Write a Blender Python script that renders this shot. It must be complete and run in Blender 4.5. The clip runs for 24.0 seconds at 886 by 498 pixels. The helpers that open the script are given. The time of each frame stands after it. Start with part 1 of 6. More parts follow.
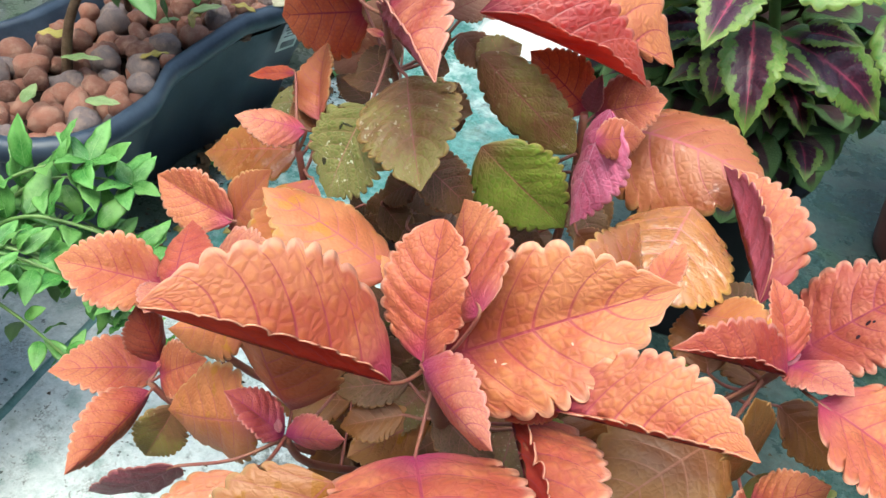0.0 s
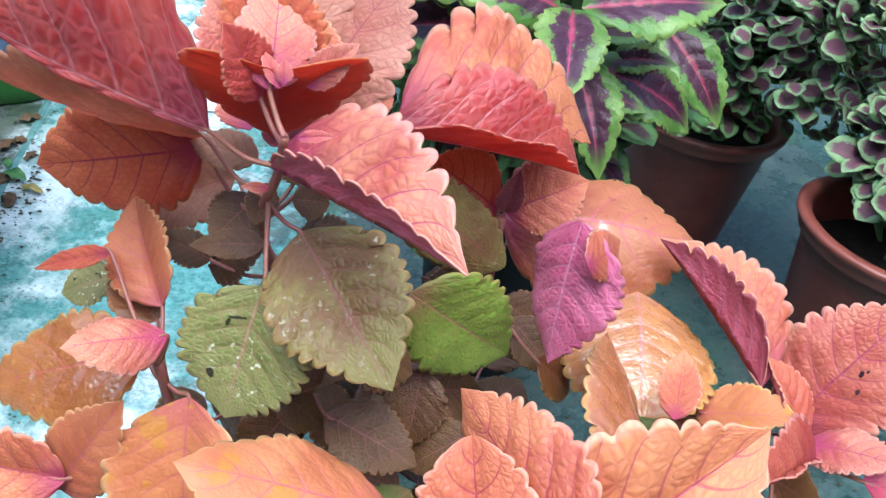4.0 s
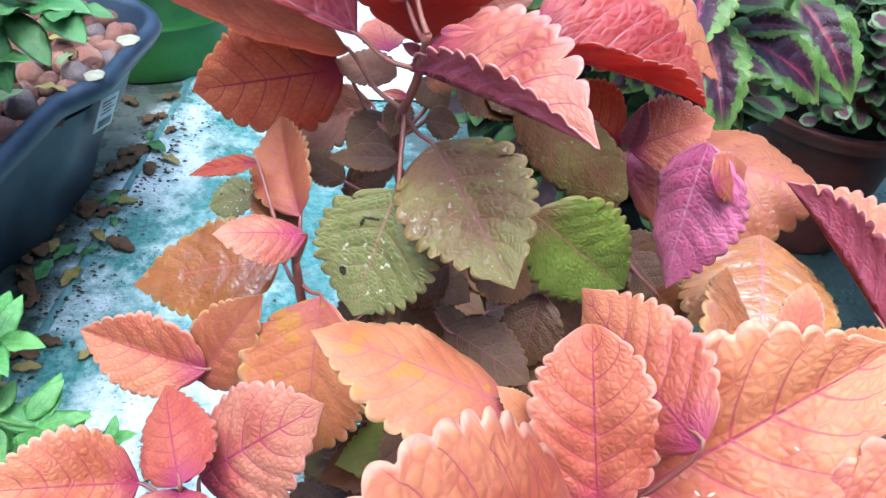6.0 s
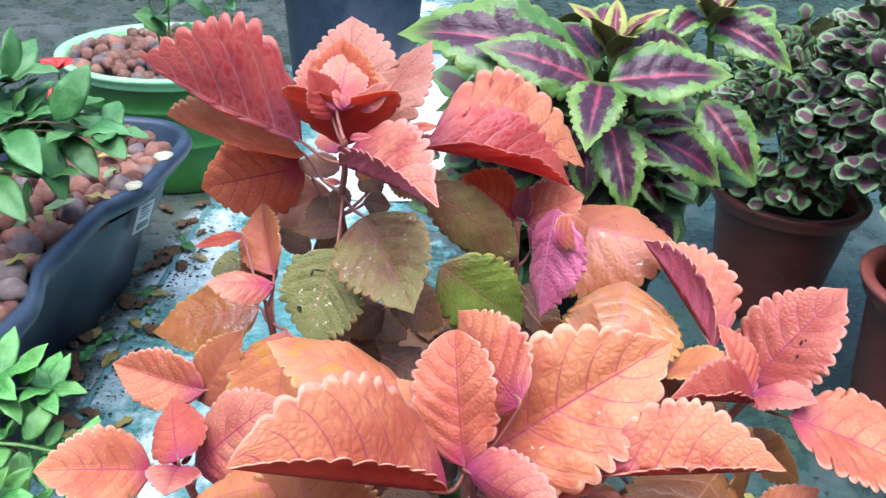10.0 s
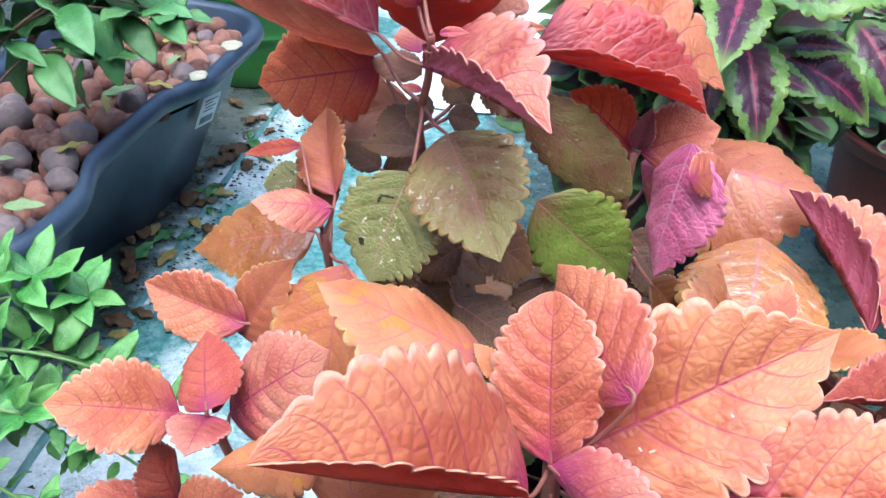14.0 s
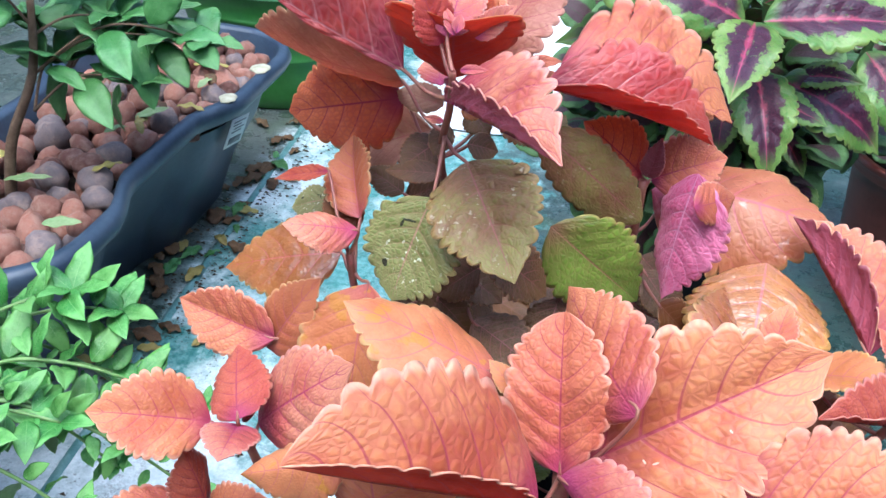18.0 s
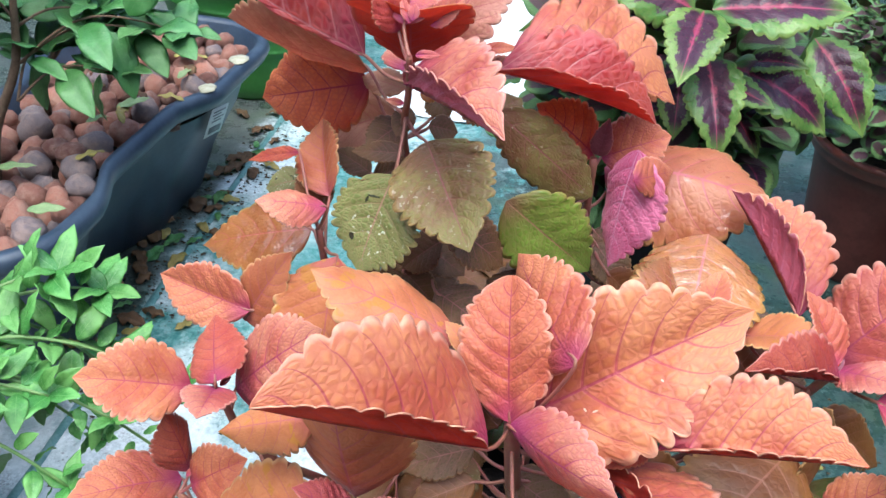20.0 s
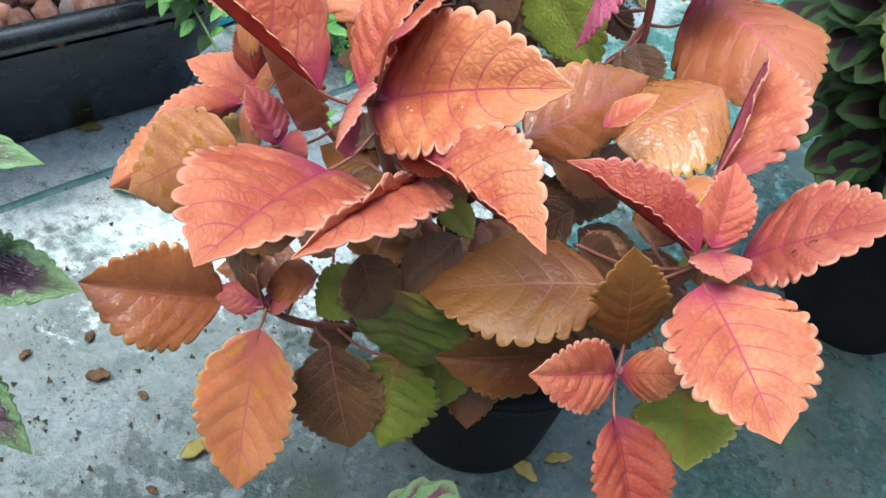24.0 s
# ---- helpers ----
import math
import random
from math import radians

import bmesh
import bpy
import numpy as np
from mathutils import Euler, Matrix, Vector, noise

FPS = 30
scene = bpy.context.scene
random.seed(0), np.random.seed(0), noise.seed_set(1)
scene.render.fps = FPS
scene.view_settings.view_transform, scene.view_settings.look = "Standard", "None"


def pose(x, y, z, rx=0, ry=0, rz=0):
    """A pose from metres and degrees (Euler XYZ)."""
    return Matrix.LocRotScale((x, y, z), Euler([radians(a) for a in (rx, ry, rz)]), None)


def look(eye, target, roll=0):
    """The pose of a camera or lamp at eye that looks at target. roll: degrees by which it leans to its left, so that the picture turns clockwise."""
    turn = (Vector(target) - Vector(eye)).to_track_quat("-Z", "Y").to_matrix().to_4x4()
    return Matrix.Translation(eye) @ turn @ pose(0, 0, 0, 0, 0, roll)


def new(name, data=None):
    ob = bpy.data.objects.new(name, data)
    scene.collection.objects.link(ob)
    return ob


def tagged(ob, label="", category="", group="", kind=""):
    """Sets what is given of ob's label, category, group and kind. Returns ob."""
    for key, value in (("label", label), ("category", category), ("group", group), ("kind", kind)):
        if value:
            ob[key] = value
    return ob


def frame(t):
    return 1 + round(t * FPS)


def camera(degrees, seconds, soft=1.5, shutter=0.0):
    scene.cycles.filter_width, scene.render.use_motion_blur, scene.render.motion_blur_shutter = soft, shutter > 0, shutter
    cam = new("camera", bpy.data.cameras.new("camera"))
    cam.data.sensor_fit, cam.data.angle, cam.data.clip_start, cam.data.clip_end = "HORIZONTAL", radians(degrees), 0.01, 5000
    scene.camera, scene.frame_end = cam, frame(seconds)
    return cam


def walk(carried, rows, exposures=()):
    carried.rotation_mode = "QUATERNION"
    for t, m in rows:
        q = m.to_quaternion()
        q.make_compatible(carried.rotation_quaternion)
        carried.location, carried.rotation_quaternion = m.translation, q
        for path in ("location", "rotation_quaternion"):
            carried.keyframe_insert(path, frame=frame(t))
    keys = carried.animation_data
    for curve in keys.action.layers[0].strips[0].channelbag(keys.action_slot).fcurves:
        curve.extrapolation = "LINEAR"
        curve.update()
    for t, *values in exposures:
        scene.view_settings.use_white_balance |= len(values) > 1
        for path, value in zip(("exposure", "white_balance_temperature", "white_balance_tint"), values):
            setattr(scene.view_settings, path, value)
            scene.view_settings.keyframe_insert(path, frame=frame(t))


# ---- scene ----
PATH = [
    (0, (0.0671, -0.2327, 0.6122), (-0.3732, 1.2451, -0.6616), 8.06),
    (0.5, (0.0471, -0.2341, 0.6141), (-0.2314, 1.3476, -0.5780), 9.01),
    (1, (-0.0208, -0.1917, 0.6082), (-0.0045, 1.4158, -0.5817), 8.47),
    (1.5, (-0.0451, -0.1435, 0.5809), (0.2772, 1.4621, -0.5671), 10.47),
    (2, (-0.0532, -0.1244, 0.5777), (0.3033, 1.4674, -0.5795), 11.05),
    (2.5, (-0.0574, -0.1270, 0.5800), (0.3021, 1.4838, -0.5496), 11.00),
    (4.5, (-0.0551, -0.1550, 0.6018), (0.1347, 1.4533, -0.5719), 7.16),
    (5, (-0.0250, -0.2204, 0.6131), (-0.0111, 1.3918, -0.5703), 3.71),
    (5.5, (-0.0387, -0.2164, 0.5921), (-0.0401, 1.4179, -0.5606), 6.12),
    (6, (-0.0610, -0.1710, 0.5675), (-0.0290, 1.4549, -0.5967), 7.10),
    (6.5, (-0.0754, -0.1581, 0.5592), (-0.0337, 1.4683, -0.6040), 6.87),
    (7, (-0.0733, -0.1583, 0.5600), (-0.0395, 1.4684, -0.6032), 6.15),
    (7.5, (-0.0705, -0.1604, 0.5603), (-0.0370, 1.4688, -0.5993), 6.24),
    (8, (-0.0646, -0.1612, 0.5649), (-0.0280, 1.4821, -0.5745), 5.55),
    (8.5, (-0.0604, -0.1642, 0.5698), (-0.0220, 1.4866, -0.5587), 4.90),
    (9, (-0.0388, -0.1949, 0.5849), (-0.0093, 1.5000, -0.4765), 5.29),
    (9.5, (-0.0058, -0.2513, 0.6061), (0.0266, 1.4840, -0.3876), 3.01),
    (10, (-0.0029, -0.2816, 0.6138), (-0.0867, 1.4712, -0.3456), 3.47),
    (10.5, (-0.0082, -0.2577, 0.6140), (-0.1716, 1.4846, -0.3543), 4.41),
    (11, (-0.0219, -0.2144, 0.5887), (-0.2332, 1.4684, -0.4713), 4.99),
    (11.5, (-0.0333, -0.1998, 0.5723), (-0.3074, 1.4060, -0.5879), 5.27),
    (13.5, (-0.0190, -0.2046, 0.5788), (-0.2134, 1.4365, -0.5476), 6.57),
    (14, (-0.0186, -0.2082, 0.5807), (-0.2374, 1.4131, -0.5699), 5.59),
    (14.5, (-0.0149, -0.2127, 0.5859), (-0.2147, 1.4228, -0.5477), 5.77),
    (15, (-0.0083, -0.2190, 0.5895), (-0.2037, 1.4231, -0.5354), 5.30),
    (15.5, (-0.0051, -0.2259, 0.5931), (-0.2320, 1.4282, -0.5080), 5.02),
    (16, (-0.0096, -0.2231, 0.5938), (-0.2701, 1.4222, -0.5130), 4.88),
    (16.5, (-0.0138, -0.2199, 0.5929), (-0.2838, 1.4200, -0.5197), 5.03),
    (17, (-0.0140, -0.2215, 0.5936), (-0.2848, 1.4136, -0.5258), 5.08),
    (17.5, (-0.0168, -0.2214, 0.5931), (-0.2927, 1.4131, -0.5259), 5.28),
    (20, (0.0007, -0.2502, 0.6035), (-0.2370, 1.3816, -0.5282), 5.30),
    (20.5, (0.0078, -0.2424, 0.5632), (-0.1920, 1.2943, -0.7012), 8.14),
    (21, (0.0196, -0.2383, 0.5323), (-0.1686, 1.2167, -0.8270), 8.26),
    (21.5, (0.0267, -0.2321, 0.5385), (-0.2201, 1.2029, -0.8326), 5.28),
    (22, (0.0405, -0.2396, 0.5739), (-0.2222, 1.2620, -0.7209), 1.85),
    (22.5, (0.0781, -0.2701, 0.5871), (-0.3370, 1.2134, -0.6884), 4.07),
    (23, (0.1204, -0.2866, 0.5992), (-0.4655, 1.0856, -0.7327), 4.06),
    (23.5, (0.1678, -0.2736, 0.5851), (-0.5760, 1.0112, -0.7550), 6.54),
    (24, (0.2550, -0.1898, 0.5912), (-0.7336, 0.7774, -0.8535), 11.58),
]
cam = camera(56.0, 24.0, soft=1.5)
walk(cam, [(t, look(eye, target, roll)) for t, eye, target, roll in PATH], [(0.0, 1.48, 6450, -5), (1.0, 1.50, 6000, -9), (2.0, 1.44, 5750, -12), (2.5, 1.48, 5800, -9), (5.0, 1.70, 5200, 0), (10.0, 1.70, 5450, 5), (17.5, 1.70, 5300, 2), (21.0, 1.54, 5750, -2), (23.0, 1.50, 5650, -11), (24.0, 1.47, 5950, -3)])

# ---- sky and light: a bright overcast afternoon ----
world = bpy.data.worlds.new("overcast")
scene.world = world
world.use_nodes = True
wn, wl = world.node_tree.nodes, world.node_tree.links
sky = wn.new("ShaderNodeTexSky")
sky.sky_type = "NISHITA"
sky.sun_disc = False
sky.sun_elevation, sky.sun_rotation = radians(73), radians(188)
sky.air_density, sky.dust_density, sky.ozone_density = 1.0, 4.0, 1.0
wn["Background"].inputs["Strength"].default_value = 0.15
wl.new(sky.outputs["Color"], wn["Background"].inputs["Color"])
sun = new("sun", bpy.data.lights.new("sun", "SUN"))
sun.data.energy, sun.data.angle, sun.data.color = 0.9, radians(50), (1.0, 0.98, 0.96)
sun.matrix_world = look((-0.10, -0.46, 2.5), (0, 0.25, 0.2))


# ---- materials ----
def mat(name, rough=0.5, metal=0.0, spec=0.5):
    m = bpy.data.materials.new(name)
    m.use_nodes = True
    n, l = m.node_tree.nodes, m.node_tree.links
    b = n["Principled BSDF"]
    b.inputs["Roughness"].default_value = rough
    b.inputs["Metallic"].default_value = metal
    b.inputs["Specular IOR Level"].default_value = spec
    return m, n, l, b


def mix(n, l, fac, a, b, kind="MIX"):
    x = n.new("ShaderNodeMix")
    x.data_type, x.blend_type = "RGBA", kind
    for key, value in ((0, fac), (6, a), (7, b)):
        if isinstance(value, (int, float)):
            x.inputs[key].default_value = value
        elif isinstance(value, tuple):
            x.inputs[key].default_value = (*value[:3], 1)
        else:
            l.new(value, x.inputs[key])
    return x.outputs[2]


def calc(n, l, kind, a, b=None, c=None, clamp=False):
    x = n.new("ShaderNodeMath")
    x.operation, x.use_clamp = kind, clamp
    for key, value in ((0, a), (1, b), (2, c)):
        if value is None:
            continue
        if isinstance(value, (int, float)):
            x.inputs[key].default_value = value
        else:
            l.new(value, x.inputs[key])
    return x.outputs[0]


def ramp(n, l, fac, lo, hi):
    """0 below lo, 1 above hi, smooth between."""
    x = n.new("ShaderNodeMapRange")
    x.interpolation_type = "SMOOTHSTEP"
    x.inputs["From Min"].default_value, x.inputs["From Max"].default_value = lo, hi
    l.new(fac, x.inputs["Value"])
    return x.outputs["Result"]


def grain(n, l, scale, detail=4.0, rough=0.6, vec=None, stretch=None):
    x = n.new("ShaderNodeTexNoise")
    x.inputs["Scale"].default_value, x.inputs["Detail"].default_value, x.inputs["Roughness"].default_value = scale, detail, rough
    if vec is None:
        vec = n.new("ShaderNodeTexCoord").outputs["Object"]
    if stretch:
        mp = n.new("ShaderNodeMapping")
        mp.inputs["Scale"].default_value = stretch
        l.new(vec, mp.inputs["Vector"])
        vec = mp.outputs["Vector"]
    l.new(vec, x.inputs["Vector"])
    return x.outputs["Fac"]


def bump(n, l, b, height, strength, dist, normal=None):
    x = n.new("ShaderNodeBump")
    x.inputs["Strength"].default_value, x.inputs["Distance"].default_value = strength, dist
    l.new(height, x.inputs["Height"])
    if normal is not None:
        l.new(normal, x.inputs["Normal"])
    l.new(x.outputs["Normal"], b.inputs["Normal"])
    return x.outputs["Normal"]


def plain(name, colour, other, scale=60, rough=0.5, spec=0.5, relief=0.2, dist=0.001, lo=0.35, hi=0.65, metal=0.0):
    """Two tones in blotches and fine grain, with a light relief."""
    m, n, l, b = mat(name, rough, metal, spec)
    big, fine = grain(n, l, scale), grain(n, l, scale * 7)
    fac = calc(n, l, "ADD", calc(n, l, "MULTIPLY", big, 0.7), calc(n, l, "MULTIPLY", fine, 0.3))
    l.new(mix(n, l, ramp(n, l, fac, lo, hi), colour, other), b.inputs["Base Color"])
    bump(n, l, b, fine, relief, dist)
    l.new(calc(n, l, "ADD", rough - 0.1, calc(n, l, "MULTIPLY", big, 0.2)), b.inputs["Roughness"])
    return m


def leaf_mat(name, colour, other, heart=None, vein=(0.28, 0.04, 0.12), margin=(0.75, 0.42, 0.2), veins=7.0,
             rough=0.48, shine=0.34, heart_size=0.3, spots=None, spot_amount=0.0, wet=0.0, vein_width=0.013, lateral=0.75, centre=None, centre_at=0.55, relief=0.27, glow=0.20, net_scale=1.0, unit=1.0, sweep=0.10, marks=(), net_tint=0.26, specks=None, paling=0.3, streak=None):
    """Leaf blade: u runs from base to tip, v from margin to margin. Midrib and side veins, a tinted heart at the base,
    a lighter margin, a darker centre for two-tone sorts, spots and wet patches."""
    m, n, l, b = mat(name, rough, 0.0, shine)
    uv = n.new("ShaderNodeUVMap")
    uv.uv_map = "blade"
    sep = n.new("ShaderNodeSeparateXYZ")
    l.new(uv.outputs["UV"], sep.inputs["Vector"])
    u, v = sep.outputs[0], sep.outputs[1]
    side = calc(n, l, "ABSOLUTE", calc(n, l, "SUBTRACT", calc(n, l, "MULTIPLY", v, 2.0), 1.0))
    co = n.new("ShaderNodeTexCoord").outputs["Object"]
    info = n.new("ShaderNodeObjectInfo").outputs["Random"]
    shift = n.new("ShaderNodeVectorMath")
    shift.operation = "ADD"
    comb = n.new("ShaderNodeCombineXYZ")
    l.new(calc(n, l, "MULTIPLY", info, 3.0), comb.inputs[0])
    l.new(co, shift.inputs[0])
    l.new(comb.outputs[0], shift.inputs[1])
    vec = shift.outputs[0]
    big, fine = grain(n, l, 45 * unit, 3, 0.55, vec), grain(n, l, 500 * unit, 3, 0.6, vec)
    fac = calc(n, l, "ADD", calc(n, l, "MULTIPLY", big, 0.8), calc(n, l, "MULTIPLY", fine, 0.2))
    # the blade pales towards its tip and margins
    fac = calc(n, l, "ADD", fac, calc(n, l, "MULTIPLY", calc(n, l, "SUBTRACT", calc(n, l, "ADD", calc(n, l, "MULTIPLY", u, 0.75), calc(n, l, "MULTIPLY", side, 0.25)), 0.45), paling))
    col = mix(n, l, ramp(n, l, fac, 0.36, 0.64), colour, other)
    if centre:
        edge = calc(n, l, "ADD", side, calc(n, l, "MULTIPLY", calc(n, l, "SUBTRACT", grain(n, l, 160 * unit, 4, 0.7, vec), 0.5), 0.95))
        ends = calc(n, l, "MULTIPLY", ramp(n, l, u, 0.02, 0.12), calc(n, l, "SUBTRACT", 1.0, ramp(n, l, u, 0.72, 0.95)))
        inside = calc(n, l, "MULTIPLY", calc(n, l, "SUBTRACT", 1.0, ramp(n, l, edge, centre_at - 0.06, centre_at + 0.06)), ends)
        col = mix(n, l, inside, col, centre)
    if streak:
        band = calc(n, l, "ADD", side, calc(n, l, "MULTIPLY", calc(n, l, "SUBTRACT", grain(n, l, 200 * unit, 4, 0.7, vec), 0.5), 0.5))
        core = calc(n, l, "MULTIPLY", calc(n, l, "SUBTRACT", 1.0, ramp(n, l, band, -0.02, 0.14)), calc(n, l, "SUBTRACT", 1.0, ramp(n, l, u, 0.45, 0.85)))
        col = mix(n, l, core, col, streak)
    if heart:
        near = calc(n, l, "ADD", calc(n, l, "MULTIPLY", u, 1.0), calc(n, l, "MULTIPLY", side, heart_size * 0.5))
        col = mix(n, l, calc(n, l, "SUBTRACT", 1.0, ramp(n, l, near, 0.0, heart_size)), col, heart)
    if spots:
        blot = ramp(n, l, grain(n, l, 95 * unit, 2, 0.5, vec), 0.62 - spot_amount, 0.66 - spot_amount)
        col = mix(n, l, calc(n, l, "MULTIPLY", blot, 0.8), col, spots)
    # small dots in the colour; on the olive leaves they stand for glints
    if specks:
        dots = calc(n, l, "MULTIPLY", ramp(n, l, grain(n, l, 420 * unit, 1, 0.5, vec), 0.64, 0.70), ramp(n, l, grain(n, l, 40 * unit, 2, 0.5, vec), 0.45, 0.6))
        col = mix(n, l, dots, col, specks)
    # side veins and midrib
    swept = calc(n, l, "SUBTRACT", u, calc(n, l, "MULTIPLY", calc(n, l, "ADD", side, calc(n, l, "MULTIPLY", side, side)), sweep))
    wave = calc(n, l, "PINGPONG", calc(n, l, "MULTIPLY", swept, veins), 0.5)
    width = calc(n, l, "MULTIPLY", calc(n, l, "SUBTRACT", 1.2, side), 0.062)
    lat = calc(n, l, "SUBTRACT", 1.0, ramp(n, l, calc(n, l, "DIVIDE", wave, width), 0.35, 1.0))
    mid = calc(n, l, "SUBTRACT", 1.0, ramp(n, l, side, vein_width, vein_width * 2.2))
    line = calc(n, l, "MAXIMUM", mid, calc(n, l, "MULTIPLY", lat, lateral))
    col = mix(n, l, calc(n, l, "MULTIPLY", line, 0.92), col, vein)
    col = mix(n, l, calc(n, l, "MULTIPLY", ramp(n, l, side, 0.90, 0.99), 0.7), col, margin)
    # net of fine veins
    spot = n.new("ShaderNodeCombineXYZ")
    l.new(calc(n, l, "MULTIPLY", u, 23.0), spot.inputs[0])
    l.new(calc(n, l, "MULTIPLY", v, 16.0), spot.inputs[1])
    l.new(calc(n, l, "MULTIPLY", info, 31.0), spot.inputs[2])
    cell = n.new("ShaderNodeTexVoronoi")
    cell.feature, cell.inputs["Scale"].default_value = "DISTANCE_TO_EDGE", net_scale
    l.new(spot.outputs[0], cell.inputs["Vector"])
    net = ramp(n, l, cell.outputs["Distance"], -0.03, 0.34)
    col = mix(n, l, calc(n, l, "MULTIPLY", calc(n, l, "SUBTRACT", 1.0, net), net_tint), col, vein)
    # scars and scratches at places of their own on the blade
    for mu, mv, ru, rv, tone in marks:
        du = calc(n, l, "DIVIDE", calc(n, l, "SUBTRACT", u, mu), ru)
        dv = calc(n, l, "DIVIDE", calc(n, l, "SUBTRACT", v, mv), rv)
        far = calc(n, l, "ADD", calc(n, l, "ADD", calc(n, l, "MULTIPLY", du, du), calc(n, l, "MULTIPLY", dv, dv)), calc(n, l, "MULTIPLY", calc(n, l, "SUBTRACT", fine, 0.5), 2.2))
        col = mix(n, l, calc(n, l, "SUBTRACT", 1.0, ramp(n, l, far, 0.6, 1.1)), col, tone)
    tint = n.new("ShaderNodeHueSaturation")
    l.new(calc(n, l, "ADD", 0.9, calc(n, l, "MULTIPLY", info, 0.2)), tint.inputs["Value"])
    l.new(calc(n, l, "ADD", 0.494, calc(n, l, "MULTIPLY", info, 0.012)), tint.inputs["Hue"])
    l.new(col, tint.inputs["Color"])
    col = tint.outputs["Color"]
    l.new(col, b.inputs["Base Color"])
    h = calc(n, l, "ADD", calc(n, l, "MULTIPLY", net, 0.8), calc(n, l, "MULTIPLY", line, -1.5))
    h = calc(n, l, "ADD", h, calc(n, l, "MULTIPLY", fine, 0.35))
    bump(n, l, b, h, relief, 0.0018)
    if wet:
        film = ramp(n, l, grain(n, l, 85 * unit, 4, 0.65, vec), 0.60 - wet * 0.2, 0.62 - wet * 0.2)
        l.new(calc(n, l, "SUBTRACT", rough, calc(n, l, "MULTIPLY", film, rough - 0.1)), b.inputs["Roughness"])
        b.inputs["Specular IOR Level"].default_value = 0.5
        l.new(film, b.inputs["Coat Weight"])
        b.inputs["Coat Roughness"].default_value = 0.04
        b.inputs["Coat IOR"].default_value = 1.5
        # beads and ripples of the water film
        ripple = n.new("ShaderNodeBump")
        ripple.inputs["Strength"].default_value, ripple.inputs["Distance"].default_value = 0.9, 0.0028
        l.new(grain(n, l, 150 * unit, 2, 0.5, vec), ripple.inputs["Height"])
        l.new(ripple.outputs["Normal"], b.inputs["Coat Normal"])
    else:
        l.new(calc(n, l, "ADD", rough - 0.08, calc(n, l, "MULTIPLY", big, 0.16)), b.inputs["Roughness"])
    # light that passes through the blade
    thin = n.new("ShaderNodeBsdfTranslucent")
    l.new(col, thin.inputs["Color"])
    both = n.new("ShaderNodeMixShader")
    both.inputs[0].default_value = glow
    l.new(b.outputs[0], both.inputs[1])
    l.new(thin.outputs[0], both.inputs[2])
    l.new(both.outputs[0], n["Material Output"].inputs["Surface"])
    return m


# ---- geometry helpers ----
def mesh_from(name, verts, faces, mats, index=None, uvs=None, smooth=True):
    me = bpy.data.meshes.new(name)
    me.from_pydata([tuple(map(float, p)) for p in verts], [], faces)
    for m in mats:
        me.materials.append(m)
    if index is not None:
        me.polygons.foreach_set("material_index", index)
    if uvs is not None:
        layer = me.uv_layers.new(name="blade")
        loops = np.zeros(len(me.loops), dtype=np.int32)
        me.loops.foreach_get("vertex_index", loops)
        layer.data.foreach_set("uv", np.asarray(uvs, dtype=np.float32)[loops].ravel())
    if smooth:
        me.polygons.foreach_set("use_smooth", [True] * len(me.polygons))
    me.update()
    return me


def part(name, data, material, parent, label=""):
    """Links a bmesh or a mesh as one object under a thing or a part."""
    if isinstance(data, bmesh.types.BMesh):
        me = bpy.data.meshes.new(name)
        data.to_mesh(me)
        data.free()
        me.polygons.foreach_set("use_smooth", [True] * len(me.polygons))
        data = me
    if material is not None and not data.materials:
        data.materials.append(material)
    ob = new(name, data)
    ob.parent = parent
    if label:
        tagged(ob, label)
    return ob


def thing(name, label, category, at=(0, 0, 0), group="", kind=""):
    ob = new(name)
    ob.location = at
    ob.empty_display_size = 0.02
    return tagged(ob, label, category, group, kind)


def tube(points, radii, sides=8, caps=True):
    """A tapered tube along a line of points."""
    pts = [Vector(p) for p in points]
    fine, rad = [], []
    for i in range(len(pts) - 1):
        a, b, c, d = pts[max(i - 1, 0)], pts[i], pts[i + 1], pts[min(i + 2, len(pts) - 1)]
        for k in range(4):
            t = k / 4
            fine.append(0.5 * ((2 * b) + (c - a) * t + (2 * a - 5 * b + 4 * c - d) * t * t + (3 * b - a - 3 * c + d) * t ** 3))
            rad.append(radii[i] * (1 - t) + radii[i + 1] * t)
    fine.append(pts[-1])
    rad.append(radii[-1])
    verts, faces = [], []
    side = None
    for i, p in enumerate(fine):
        way = (fine[min(i + 1, len(fine) - 1)] - fine[max(i - 1, 0)]).normalized()
        side = way.orthogonal().normalized() if side is None else (side - way * side.dot(way)).normalized()
        other = way.cross(side)
        for k in range(sides):
            a = 2 * math.pi * k / sides
            verts.append(p + (side * math.cos(a) + other * math.sin(a)) * rad[i])
    for i in range(len(fine) - 1):
        for k in range(sides):
            j = (k + 1) % sides
            faces.append((i * sides + k, i * sides + j, (i + 1) * sides + j, (i + 1) * sides + k))
    if caps:
        faces.append(tuple(range(sides - 1, -1, -1)))
        faces.append(tuple((len(fine) - 1) * sides + k for k in range(sides)))
    return verts, faces


def turned(profile, sides=48, squash=1.0):
    """A turned shape from (radius, height) pairs."""
    verts, faces = [], []
    for r, z in profile:
        for k in range(sides):
            a = 2 * math.pi * k / sides
            verts.append((r * math.cos(a), r * math.sin(a) * squash, z))
    for i in range(len(profile) - 1):
        for k in range(sides):
            j = (k + 1) % sides
            faces.append((i * sides + k, i * sides + j, (i + 1) * sides + j, (i + 1) * sides + k))
    return verts, faces


